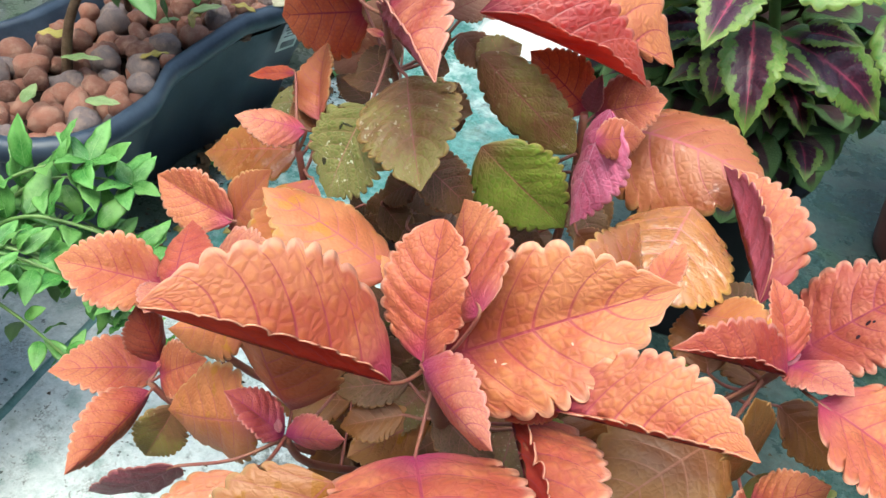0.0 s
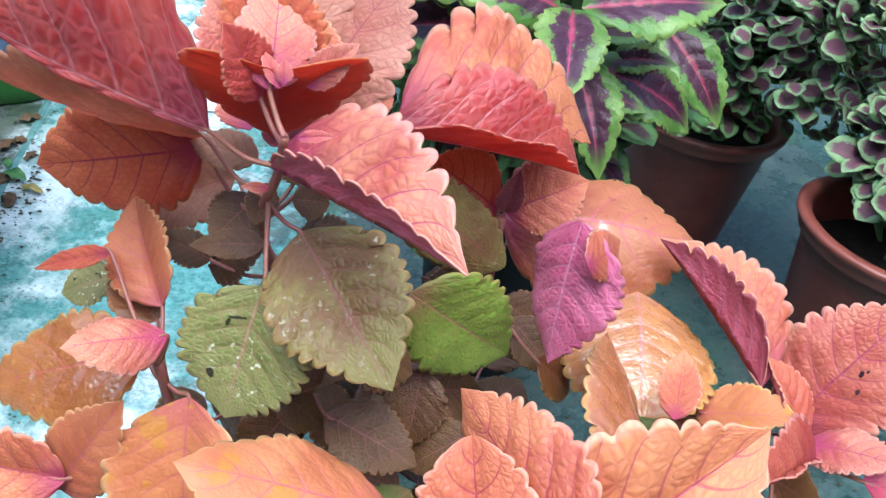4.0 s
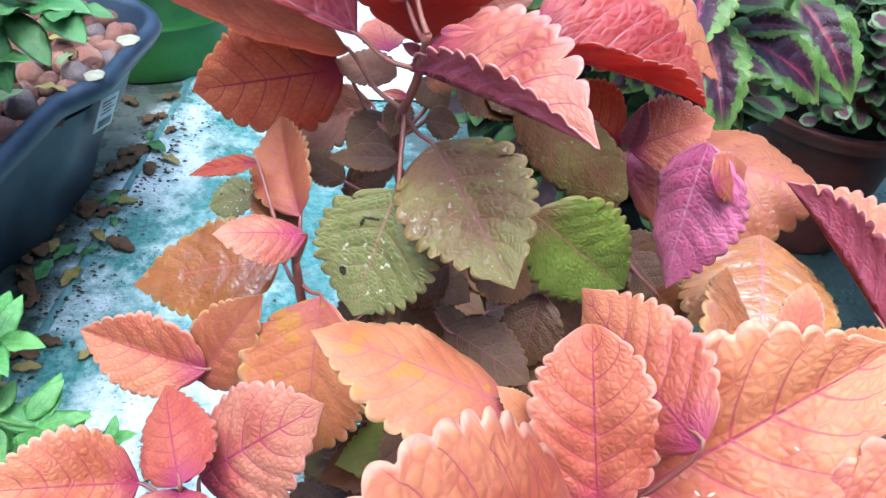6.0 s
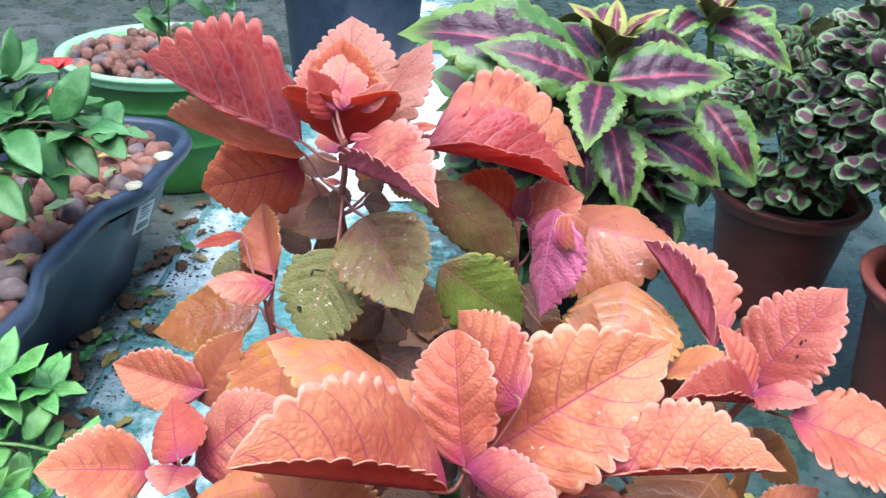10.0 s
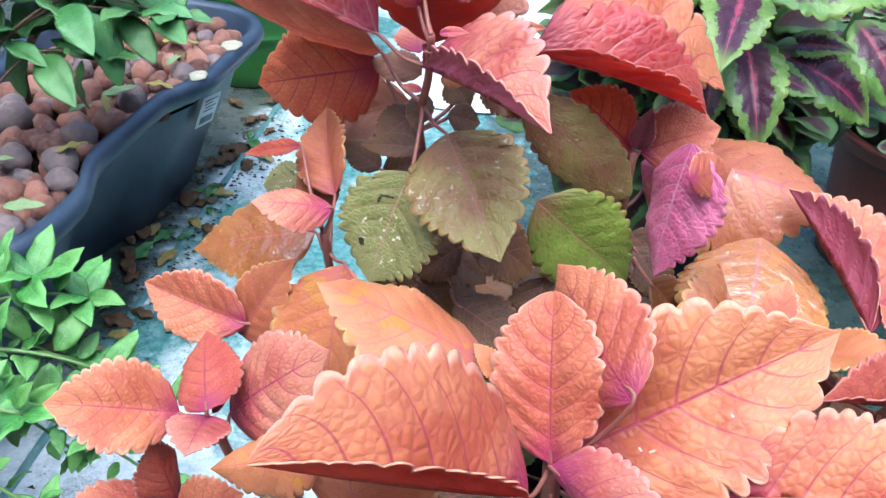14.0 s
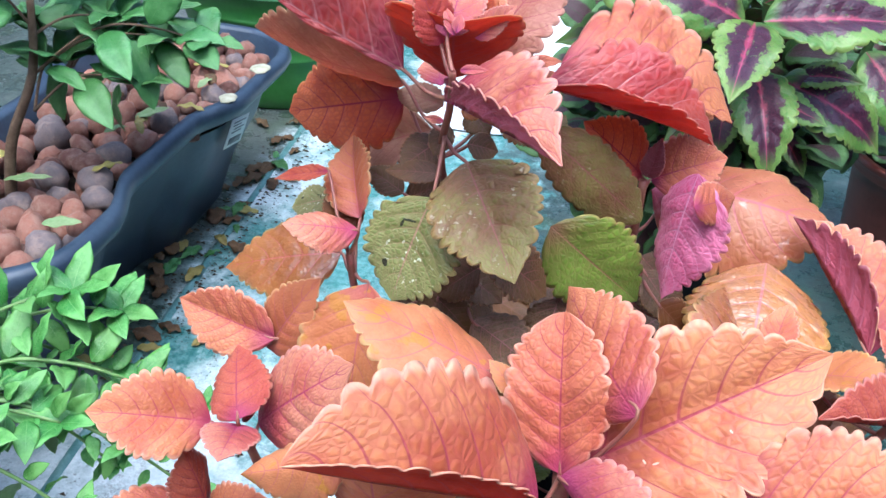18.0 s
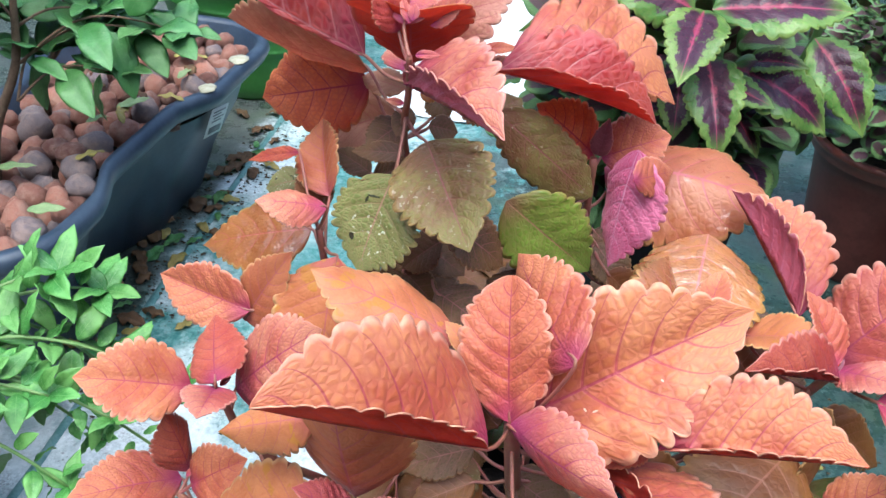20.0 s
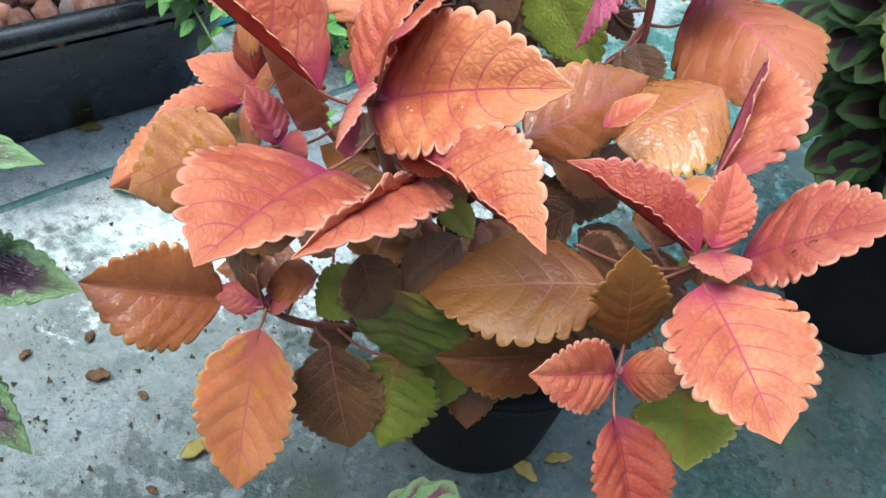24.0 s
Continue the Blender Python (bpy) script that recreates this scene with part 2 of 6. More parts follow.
def blade(name, length, width, fold=10, arch=0.05, lobes=12, seed=0, mats=None, nu=96, nv=18, quilt=0.021, ruffle=0.015,
          notch=0.31, widest=0.36, curl=0.06, thick=0.0006, shear=0.28, twist=0.0, tip=1.14, veins=7.0, fold2=None, wl=1.0, wr=1.0):
    """A leaf blade from its base at the origin to its tip at +x, upper face towards +z, with scalloped margins,
    quilted between the side veins. Two faces with a thin rim: the upper and the under side differ in colour."""
    rnd = random.Random(seed)
    ph = [rnd.uniform(0, 6.28) for _ in range(6)]
    s = np.linspace(0, 1, nu + 1)
    v = np.linspace(-1, 1, nv + 1)
    v = np.sign(v) * np.abs(v) ** 0.8
    p, q = 0.52, 0.52 * (1 - widest) / widest * tip
    h = s ** p * (1 - s) ** q
    h = h / h.max() * width / 2
    S, V = np.meshgrid(s, v, indexing="ij")
    H = np.repeat(h[:, None], nv + 1, 1)
    A, G = np.abs(V), np.sign(V)
    W = H / (width / 2)
    X = length * S + shear * (0.45 * A + 0.55 * A * A) * H
    H = H * np.where(V >= 0, wr, wl)
    Y = V * H
    # rounded lobes, pushed out square to the margin
    ex, ey = np.gradient(X[:, -1]), np.gradient(h)
    size = np.sqrt(ex * ex + ey * ey) + 1e-9
    nx, ny = (-ey / size)[:, None], (ex / size)[:, None]
    run = lobes * (S * 0.93 + 0.02) + 0.25 * np.sin(S * 11 + ph[0] + G) + 0.2 * G
    saw = np.abs(np.mod(run, 1.0) * 2 - 1)
    lobe = np.sqrt(np.clip(1 - saw ** 2.0, 0, 1))
    push = notch * width * 0.24 * (lobe - 0.62) * (1 + 0.3 * np.sin(S * 15 + ph[1] + 2 * G)) * np.clip(S * 7, 0, 1) * np.clip((0.92 - S) * 7, 0.0, 1) * A ** 4
    X, Y = X + push * nx, Y + push * ny * G
    Q = np.abs(np.sin(np.pi * veins * (S - 0.10 * (A + A * A)))) ** 0.5
    # pillows between the side veins, split again by cross veins
    cross = np.abs(np.sin(np.pi * (A * 3.4 + 0.35 * np.sin(S * 23 + ph[4] + G)))) ** 0.6
    Z = quilt * length * (0.75 * Q + 0.35 * Q * cross) * np.minimum(A * 3.2, 1) * (1.05 - 0.45 * A) * W
    Z += quilt * 0.3 * length * np.sin(S * 13 + ph[3]) * np.sin(A * 4 + ph[4]) * np.minimum(A * 3, 1) * W
    Z += ruffle * length * np.sin(S * 2 * math.pi * 2.3 + ph[3] + G) * A ** 2 * W
    Z -= curl * width * A ** 4 * W * (0.6 + 0.5 * lobe)
    # fold along the midrib, each half by its own angle
    f2 = fold if fold2 is None else fold2
    bend = np.radians(np.where(V >= 0, fold, f2)) * np.clip(A * 6, 0, 1)
    O = np.abs(Y)
    Y, Z = G * (O * np.cos(bend) - Z * np.sin(bend)), O * np.sin(bend) + Z * np.cos(bend)
    if twist:
        a = twist * (S - 0.4)
        Y, Z = Y * np.cos(a) - Z * np.sin(a), Y * np.sin(a) + Z * np.cos(a)
    base_curve = 4 * S * (1 - S)
    Z += arch * length * base_curve
    top = np.stack([X, Y, Z], -1)
    du, dv = np.gradient(top, axis=0), np.gradient(top, axis=1)
    nrm = np.cross(du, dv)
    nrm /= np.linalg.norm(nrm, axis=-1, keepdims=True) + 1e-9
    low = top - nrm * thick
    n1 = nv + 1
    count = (nu + 1) * n1
    verts = np.concatenate([top.reshape(-1, 3), low.reshape(-1, 3)])
    uv = np.stack([S, (V + 1) / 2], -1).reshape(-1, 2)
    uv = np.concatenate([uv, uv])
    faces, idx = [], []
    for i in range(nu):
        for j in range(nv):
            a, b, c, d = i * n1 + j, (i + 1) * n1 + j, (i + 1) * n1 + j + 1, i * n1 + j + 1
            faces.append((a, b, c, d))
            idx.append(0)
            faces.append((count + d, count + c, count + b, count + a))
            idx.append(1)
        for j, flip in ((0, False), (nv, True)):
            a, b = i * n1 + j, (i + 1) * n1 + j
            f = (a, count + a, count + b, b)
            faces.append(f[::-1] if flip else f)
            idx.append(0)
    return mesh_from(name, verts, faces, mats, idx, uv)


def leaf_pose(base, to, normal, scale=1.0):
    x = (Vector(to) - Vector(base)).normalized()
    z = Vector(normal)
    z = (z - x * z.dot(x)).normalized()
    y = z.cross(x)
    m = Matrix((x, y, z)).transposed().to_4x4()
    return Matrix.Translation(base) @ m @ Matrix.Diagonal((scale, scale, scale, 1))


# ---- leaf colours of the orange coleus ----
UNDER = leaf_mat("underside_red", (0.74, 0.120, 0.075), (0.80, 0.185, 0.115), vein=(0.68, 0.16, 0.16), margin=(0.70, 0.24, 0.17), rough=0.45, shine=0.3, relief=0.3, glow=0.75)
UNDER_PURPLE = leaf_mat("underside_purple", (0.48, 0.080, 0.115), (0.60, 0.15, 0.21), vein=(0.60, 0.18, 0.27), margin=(0.75, 0.32, 0.34), rough=0.38, shine=0.42, relief=0.35, glow=0.4)
UNDER_BROWN = leaf_mat("underside_brown", (0.22, 0.07, 0.04), (0.28, 0.10, 0.05), vein=(0.35, 0.14, 0.12), margin=(0.4, 0.2, 0.1), rough=0.5)
PURPLE_HEART = (0.35, 0.035, 0.12)
LEAF = {
    "o": leaf_mat("leaf_orange", (0.43, 0.106, 0.048), (0.60, 0.225, 0.100), PURPLE_HEART, vein=(0.34, 0.045, 0.085), margin=(0.80, 0.45, 0.30)),
    "p": leaf_mat("leaf_pink_orange", (0.47, 0.118, 0.070), (0.66, 0.28, 0.165), (0.38, 0.04, 0.14), vein=(0.36, 0.04, 0.12), margin=(0.80, 0.42, 0.32), heart_size=0.5),
    "p2": leaf_mat("leaf_young_pink", (0.42, 0.08, 0.065), (0.55, 0.15, 0.11), (0.30, 0.03, 0.12), vein=(0.33, 0.04, 0.13), margin=(0.75, 0.35, 0.27), heart_size=0.6),
    "r": leaf_mat("leaf_red_orange", (0.66, 0.150, 0.078), (0.74, 0.230, 0.108), PURPLE_HEART, vein=(0.36, 0.05, 0.10), margin=(0.75, 0.35, 0.15), rough=0.42, shine=0.35, glow=0.58),
    "d": leaf_mat("leaf_deep_red", (0.45, 0.055, 0.036), (0.58, 0.115, 0.060), (0.42, 0.05, 0.12), vein=(0.46, 0.07, 0.11), margin=(0.72, 0.30, 0.17), rough=0.40, shine=0.42, relief=0.3),
    "y": leaf_mat("leaf_apricot", (0.48, 0.155, 0.060), (0.58, 0.230, 0.095), (0.45, 0.11, 0.10), vein=(0.45, 0.12, 0.12), margin=(0.72, 0.48, 0.22), spots=(0.5, 0.22, 0.03), spot_amount=0.02, relief=0.16, net_tint=0.12),
    "y2": leaf_mat("leaf_copper", (0.46, 0.135, 0.050), (0.55, 0.20, 0.080), (0.40, 0.09, 0.09), vein=(0.44, 0.11, 0.13), margin=(0.66, 0.42, 0.18), relief=0.16, net_tint=0.12),
    "a": leaf_mat("leaf_arched_orange", (0.34, 0.092, 0.032), (0.43, 0.150, 0.058), (0.45, 0.06, 0.12), vein=(0.45, 0.09, 0.11), margin=(0.7, 0.4, 0.15), rough=0.42, shine=0.40, wet=0.05, relief=0.16, net_tint=0.12),
    "w": leaf_mat("leaf_wet_amber", (0.36, 0.125, 0.030), (0.46, 0.19, 0.06), None, vein=(0.5, 0.14, 0.12), margin=(0.7, 0.45, 0.15), rough=0.34, shine=0.5, wet=0.65, relief=0.16, net_tint=0.12),
    "s": leaf_mat("leaf_wet_brown", (0.26, 0.085, 0.025), (0.37, 0.145, 0.045), None, vein=(0.4, 0.1, 0.08), margin=(0.7, 0.5, 0.2), rough=0.3, shine=0.5, wet=0.9, relief=0.16, net_tint=0.12),
    # dark brown blade, toned darker still for the shade inside the bush
    "b": leaf_mat("leaf_brown_shaded", (0.080, 0.043, 0.014), (0.135, 0.076, 0.021), None, vein=(0.25, 0.09, 0.08), margin=(0.33, 0.18, 0.08), rough=0.42, shine=0.35),
    "b3": leaf_mat("leaf_wet_rust", (0.38, 0.12, 0.035), (0.46, 0.17, 0.055), None, vein=(0.42, 0.14, 0.11), margin=(0.55, 0.3, 0.1), rough=0.3, shine=0.5, wet=0.6, relief=0.16, net_tint=0.12),
    # its pale specks are wet glints painted into the colour
    "b2": leaf_mat("leaf_olive_brown", (0.165, 0.085, 0.032), (0.215, 0.185, 0.048), None, specks=(0.42, 0.36, 0.24), vein=(0.26, 0.09, 0.08), margin=(0.42, 0.27, 0.10), rough=0.42, shine=0.35, lateral=0.4),
    "t": leaf_mat("leaf_dull_tan", (0.34, 0.18, 0.115), (0.50, 0.31, 0.21), None, vein=(0.34, 0.12, 0.11), margin=(0.55, 0.35, 0.2), glow=0.55),
    "u": leaf_mat("leaf_raised_veins", (0.58, 0.065, 0.058), (0.72, 0.155, 0.100), (0.50, 0.08, 0.15), vein=(0.78, 0.30, 0.30), margin=(0.78, 0.34, 0.24), rough=0.34, shine=0.5, relief=0.3, lateral=0.8, net_tint=0.28, glow=0.5),
    "t2": leaf_mat("leaf_faded_pink", (0.50, 0.20, 0.13), (0.60, 0.30, 0.21), None, vein=(0.42, 0.10, 0.12), margin=(0.70, 0.40, 0.28), glow=0.4),
    "v": leaf_mat("leaf_spotted_olive", (0.40, 0.165, 0.055), (0.50, 0.25, 0.10), None, vein=(0.40, 0.12, 0.10), margin=(0.62, 0.40, 0.18), spots=(0.36, 0.16, 0.01), spot_amount=0.05, rough=0.38, shine=0.45, relief=0.16, net_tint=0.12),
    "v2": leaf_mat("leaf_amber", (0.58, 0.205, 0.070), (0.66, 0.28, 0.115), None, vein=(0.5, 0.14, 0.10), margin=(0.75, 0.5, 0.25), rough=0.36, shine=0.45, wet=0.15),
    "g": leaf_mat("leaf_moss_green", (0.115, 0.175, 0.018), (0.235, 0.285, 0.040), (0.20, 0.11, 0.03), vein=(0.27, 0.15, 0.05), margin=(0.40, 0.36, 0.10), rough=0.38, shine=0.42, lateral=0.45),
    # the sparkle of water drops is painted on as pale specks
    "g2": leaf_mat("leaf_pale_olive", (0.165, 0.185, 0.046), (0.25, 0.27, 0.085), None, specks=(0.68, 0.70, 0.52), marks=((0.24, 0.40, 0.012, 0.07, (0.03, 0.03, 0.012)), (0.28, 0.34, 0.03, 0.02, (0.03, 0.03, 0.012)), (0.66, 0.24, 0.035, 0.04, (0.03, 0.025, 0.012))), vein=(0.38, 0.20, 0.14), margin=(0.43, 0.36, 0.13), rough=0.40, shine=0.38, lateral=0.4),
    "g3": leaf_mat("leaf_lime_green", (0.13, 0.20, 0.018), (0.22, 0.31, 0.04), (0.20, 0.09, 0.05), vein=(0.30, 0.15, 0.09), margin=(0.3, 0.25, 0.06), rough=0.4, shine=0.4, lateral=0.2, heart_size=0.3),
    "m": leaf_mat("leaf_magenta", (0.52, 0.075, 0.18), (0.63, 0.15, 0.27), None, vein=(0.66, 0.28, 0.42), margin=(0.6, 0.2, 0.25), rough=0.32, shine=0.5, relief=0.28, wet=0.1),
    # the copper leaf colour again, darkened for blades lying in the bush's shade
    "b4": leaf_mat("leaf_copper_shaded", (0.160, 0.050, 0.012), (0.225, 0.092, 0.020), None, vein=(0.27, 0.100, 0.055), margin=(0.44, 0.24, 0.10), rough=0.40, shine=0.4, relief=0.14, net_tint=0.10),
    "m2": leaf_mat("leaf_plum", (0.20, 0.05, 0.06), (0.27, 0.08, 0.10), None, vein=(0.4, 0.14, 0.2), margin=(0.5, 0.2, 0.15), rough=0.42, shine=0.35),
}
LEAF["o1"] = leaf_mat("leaf_orange_scarred", (0.45, 0.108, 0.058), (0.62, 0.225, 0.125), PURPLE_HEART, vein=(0.34, 0.045, 0.085), margin=(0.80, 0.45, 0.30),
                     marks=((0.50, 0.37, 0.022, 0.022, (0.03, 0.012, 0.02)), (0.53, 0.34, 0.012, 0.014, (0.03, 0.012, 0.02)), (0.40, 0.30, 0.016, 0.018, (0.04, 0.015, 0.025))))
LEAF["o2"] = leaf_mat("leaf_orange_scratched", (0.43, 0.106, 0.048), (0.60, 0.225, 0.100), PURPLE_HEART, vein=(0.34, 0.045, 0.085), margin=(0.80, 0.45, 0.30),
                     marks=((0.25, 0.36, 0.004, 0.016, (0.66, 0.45, 0.34)), (0.28, 0.33, 0.012, 0.007, (0.66, 0.45, 0.34)), (0.55, 0.3, 0.004, 0.013, (0.62, 0.38, 0.28))))
LEAF["o3"] = leaf_mat("leaf_orange_red", (0.43, 0.085, 0.048), (0.55, 0.155, 0.082), PURPLE_HEART, vein=(0.30, 0.035, 0.075), margin=(0.74, 0.36, 0.26))
LEAF["f"] = LEAF["o"]
STEM = plain("stem_pink", (0.26, 0.07, 0.065), (0.28, 0.12, 0.07), 120, 0.45)
STEM_OLD = plain("stem_brown", (0.20, 0.10, 0.05), (0.30, 0.17, 0.09), 120, 0.6)

# ---- ground ----
def ground_mat():
    m, n, l, b = mat("painted_ground", 0.35, 0.0, 0.5)
    co = n.new("ShaderNodeTexCoord").outputs["Object"]
    streak = grain(n, l, 5.0, 5, 0.65, co, (1.0, 0.45, 1.0))
    blot = grain(n, l, 14, 6, 0.7, co)
    fine = grain(n, l, 120, 5, 0.7, co)
    grit = grain(n, l, 420, 3, 0.7, co)
    teal = mix(n, l, ramp(n, l, fine, 0.35, 0.65), (0.05, 0.165, 0.155), (0.14, 0.29, 0.28))
    pale = mix(n, l, ramp(n, l, fine, 0.3, 0.7), (0.50, 0.57, 0.58), (0.74, 0.79, 0.80))
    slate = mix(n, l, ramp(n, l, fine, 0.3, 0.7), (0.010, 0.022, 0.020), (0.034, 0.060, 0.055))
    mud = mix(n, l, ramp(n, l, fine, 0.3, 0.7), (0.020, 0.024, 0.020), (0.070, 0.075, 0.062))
    sep = n.new("ShaderNodeSeparateXYZ")
    l.new(co, sep.inputs[0])
    x, y = sep.outputs[0], sep.outputs[1]
    # a white film, worn through to teal paint in streaks and blots
    kept = calc(n, l, "MULTIPLY", calc(n, l, "SUBTRACT", 1.0, ramp(n, l, y, 0.06, 0.36)), 0.13)
    coat = calc(n, l, "ADD", calc(n, l, "ADD", calc(n, l, "MULTIPLY", streak, 0.6), calc(n, l, "MULTIPLY", blot, 0.4)), kept)
    col = mix(n, l, ramp(n, l, coat, 0.46, 0.60), teal, pale)
    col = mix(n, l, calc(n, l, "MULTIPLY", ramp(n, l, grain(n, l, 30, 5, 0.7, co), 0.54, 0.64), 0.5), col, teal)
    # unpainted wet concrete under and beyond the pots, darkened for the plant's shadow
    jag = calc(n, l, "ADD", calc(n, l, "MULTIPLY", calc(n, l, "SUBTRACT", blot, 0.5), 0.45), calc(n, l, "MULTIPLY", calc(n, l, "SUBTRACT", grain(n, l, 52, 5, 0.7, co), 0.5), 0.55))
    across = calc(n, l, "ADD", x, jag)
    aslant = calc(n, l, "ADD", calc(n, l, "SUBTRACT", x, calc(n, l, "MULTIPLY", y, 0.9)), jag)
    bare_shade = calc(n, l, "MAXIMUM", ramp(n, l, across, -0.20, -0.05), calc(n, l, "MULTIPLY", ramp(n, l, aslant, -0.27, -0.15), 0.85))
    bare_shade = calc(n, l, "MULTIPLY", bare_shade, calc(n, l, "ADD", 0.86, calc(n, l, "MULTIPLY", ramp(n, l, streak, 0.4, 0.6), 0.13)))
    col = mix(n, l, bare_shade, col, slate)
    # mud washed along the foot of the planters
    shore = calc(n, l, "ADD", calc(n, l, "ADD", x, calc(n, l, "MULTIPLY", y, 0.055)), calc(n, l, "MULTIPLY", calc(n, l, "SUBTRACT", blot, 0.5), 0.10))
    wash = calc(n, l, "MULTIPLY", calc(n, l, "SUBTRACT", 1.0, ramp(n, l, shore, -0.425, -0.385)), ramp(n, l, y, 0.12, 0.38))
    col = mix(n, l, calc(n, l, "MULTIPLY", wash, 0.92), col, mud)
    dirt = calc(n, l, "MULTIPLY", ramp(n, l, grain(n, l, 24, 6, 0.75, co), 0.48, 0.64), ramp(n, l, grit, 0.4, 0.6))
    col = mix(n, l, calc(n, l, "MULTIPLY", dirt, 0.5), col, (0.06, 0.055, 0.045))
    flecks = calc(n, l, "MULTIPLY", ramp(n, l, grain(n, l, 210, 2, 0.5, co), 0.60, 0.65), ramp(n, l, grain(n, l, 17, 4, 0.6, co), 0.48, 0.62))
    col = mix(n, l, calc(n, l, "MULTIPLY", flecks, 0.8), col, (0.035, 0.030, 0.022))
    algae = ramp(n, l, grain(n, l, 9, 4, 0.6, co), 0.56, 0.66)
    col = mix(n, l, calc(n, l, "MULTIPLY", algae, 0.30), col, (0.05, 0.09, 0.03))
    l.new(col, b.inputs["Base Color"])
    l.new(calc(n, l, "ADD", 0.10, calc(n, l, "MULTIPLY", ramp(n, l, blot, 0.35, 0.65), 0.45)), b.inputs["Roughness"])
    bump(n, l, b, calc(n, l, "ADD", fine, calc(n, l, "MULTIPLY", grit, 0.5)), 0.35, 0.003)
    return m


def ground_sheet():
    marks = [-400, -60, -8, -2] + [round(-1.2 + 0.06 * i, 3) for i in range(45)] + [2.2, 4, 12, 60, 400]
    verts = [(x, y, 0.0015 * noise.noise((x * 6, y * 6, 0)) if abs(x) < 2 and abs(y) < 2 else 0.0) for x in marks for y in marks]
    k = len(marks)
    faces = [(i * k + j, (i + 1) * k + j, (i + 1) * k + j + 1, i * k + j + 1) for i in range(k - 1) for j in range(k - 1)]
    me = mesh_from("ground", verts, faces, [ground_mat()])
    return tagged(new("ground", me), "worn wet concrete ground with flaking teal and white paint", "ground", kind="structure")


ground_sheet()


def paint_ridge(a, b, wide, high):
    """A low ridge where two sheets of the ground paint meet."""
    d = (Vector(b) - Vector(a)).normalized()
    s = Vector((-d.y, d.x, 0))
    verts, faces = [], []
    for i in range(41):
        p = Vector(a).lerp(Vector(b), i / 40) + s * 0.002 * noise.noise((i * 0.7, 2.0, 0))
        for off, z in ((-1, -0.002), (-0.5, high * 0.8), (0, high), (0.5, high * 0.7), (1, -0.002)):
            q = p + s * wide * off
            verts.append((q.x, q.y, z))
    for i in range(40):
        for k in range(4):
            faces.append((i * 5 + k, i * 5 + k + 1, i * 5 + k + 6, i * 5 + k + 5))
    me = mesh_from("ground_ridge", verts, faces, [plain("teal_paint", (0.07, 0.17, 0.16), (0.16, 0.28, 0.27), 60, 0.35, 0.5, 0.3, 0.002)])
    tagged(new("ground_ridge", me), "low teal painted ridge running along the ground", "ground", kind="structure")


# unseen walls added all round to cut off light from the low sky
SHADE_WALL = plain("shade_wall", (0.045, 0.050, 0.040), (0.085, 0.090, 0.070), 3, 0.9, 0.2, 0.4, 0.004)


def shade_wall(name, x0, x1, y0, y1, high):
    bm = bmesh.new()
    bmesh.ops.create_cube(bm, size=1, matrix=Matrix.Translation(((x0 + x1) / 2, (y0 + y1) / 2, high / 2 - 0.01)) @ Matrix.Diagonal((x1 - x0, y1 - y0, high, 1)))
    ob = part(name, bm, SHADE_WALL, None)
    ob.data.polygons.foreach_set("use_smooth", [False] * len(ob.data.polygons))
    tagged(ob, "plain dark unseen wall added to block low sky light", "wall", kind="structure")


shade_wall("wall_north", -3.2, 3.2, 4.2, 4.35, 2.4)
shade_wall("wall_south", -3.2, 3.2, -2.75, -2.6, 2.4)
shade_wall("wall_east", 3.05, 3.2, -2.6, 4.2, 2.4)
shade_wall("wall_west", -3.2, -3.05, -2.6, 4.2, 2.4)

paint_ridge((-0.362, -0.65, 0), (-0.458, 1.10, 0), 0.006, 0.003)

GLOSSY = plain("glossy_black_plastic", (0.008, 0.010, 0.012), (0.018, 0.021, 0.026), 40, 0.26, 0.5, 0.1, 0.0008)
BLACK = plain("black_plastic", (0.005, 0.006, 0.007), (0.010, 0.011, 0.014), 40, 0.55, 0.2, 0.1, 0.0008)
RIM_CLAY = plain("brown_plastic_rim", (0.16, 0.042, 0.030), (0.21, 0.06, 0.042), 25, 0.35, 0.5, 0.1, 0.0008)
NAVY = plain("dark_slate_plastic", (0.021, 0.033, 0.055), (0.040, 0.058, 0.088), 30, 0.40, 0.5, 0.12, 0.0008)
SOIL = plain("soil", (0.020, 0.014, 0.010), (0.055, 0.038, 0.026), 90, 0.9, 0.2, 1.0, 0.006)
CLAY = plain("brown_plastic", (0.095, 0.025, 0.020), (0.145, 0.041, 0.032), 25, 0.42, 0.45, 0.1, 0.0008)
GREEN = plain("green_plastic", (0.035, 0.14, 0.02), (0.05, 0.18, 0.03), 20, 0.4, 0.45, 0.1, 0.0008)
MINT = plain("pale_green_plastic", (0.30, 0.60, 0.28), (0.36, 0.68, 0.34), 20, 0.4, 0.45, 0.1, 0.0008)
PAPER = plain("label_paper", (0.62, 0.63, 0.62), (0.72, 0.72, 0.70), 90, 0.6)
INK = plain("grey_ink", (0.12, 0.12, 0.13), (0.2, 0.2, 0.2), 200, 0.6)
TAPE = plain("beige_residue", (0.28, 0.26, 0.17), (0.40, 0.37, 0.27), 120, 0.7)


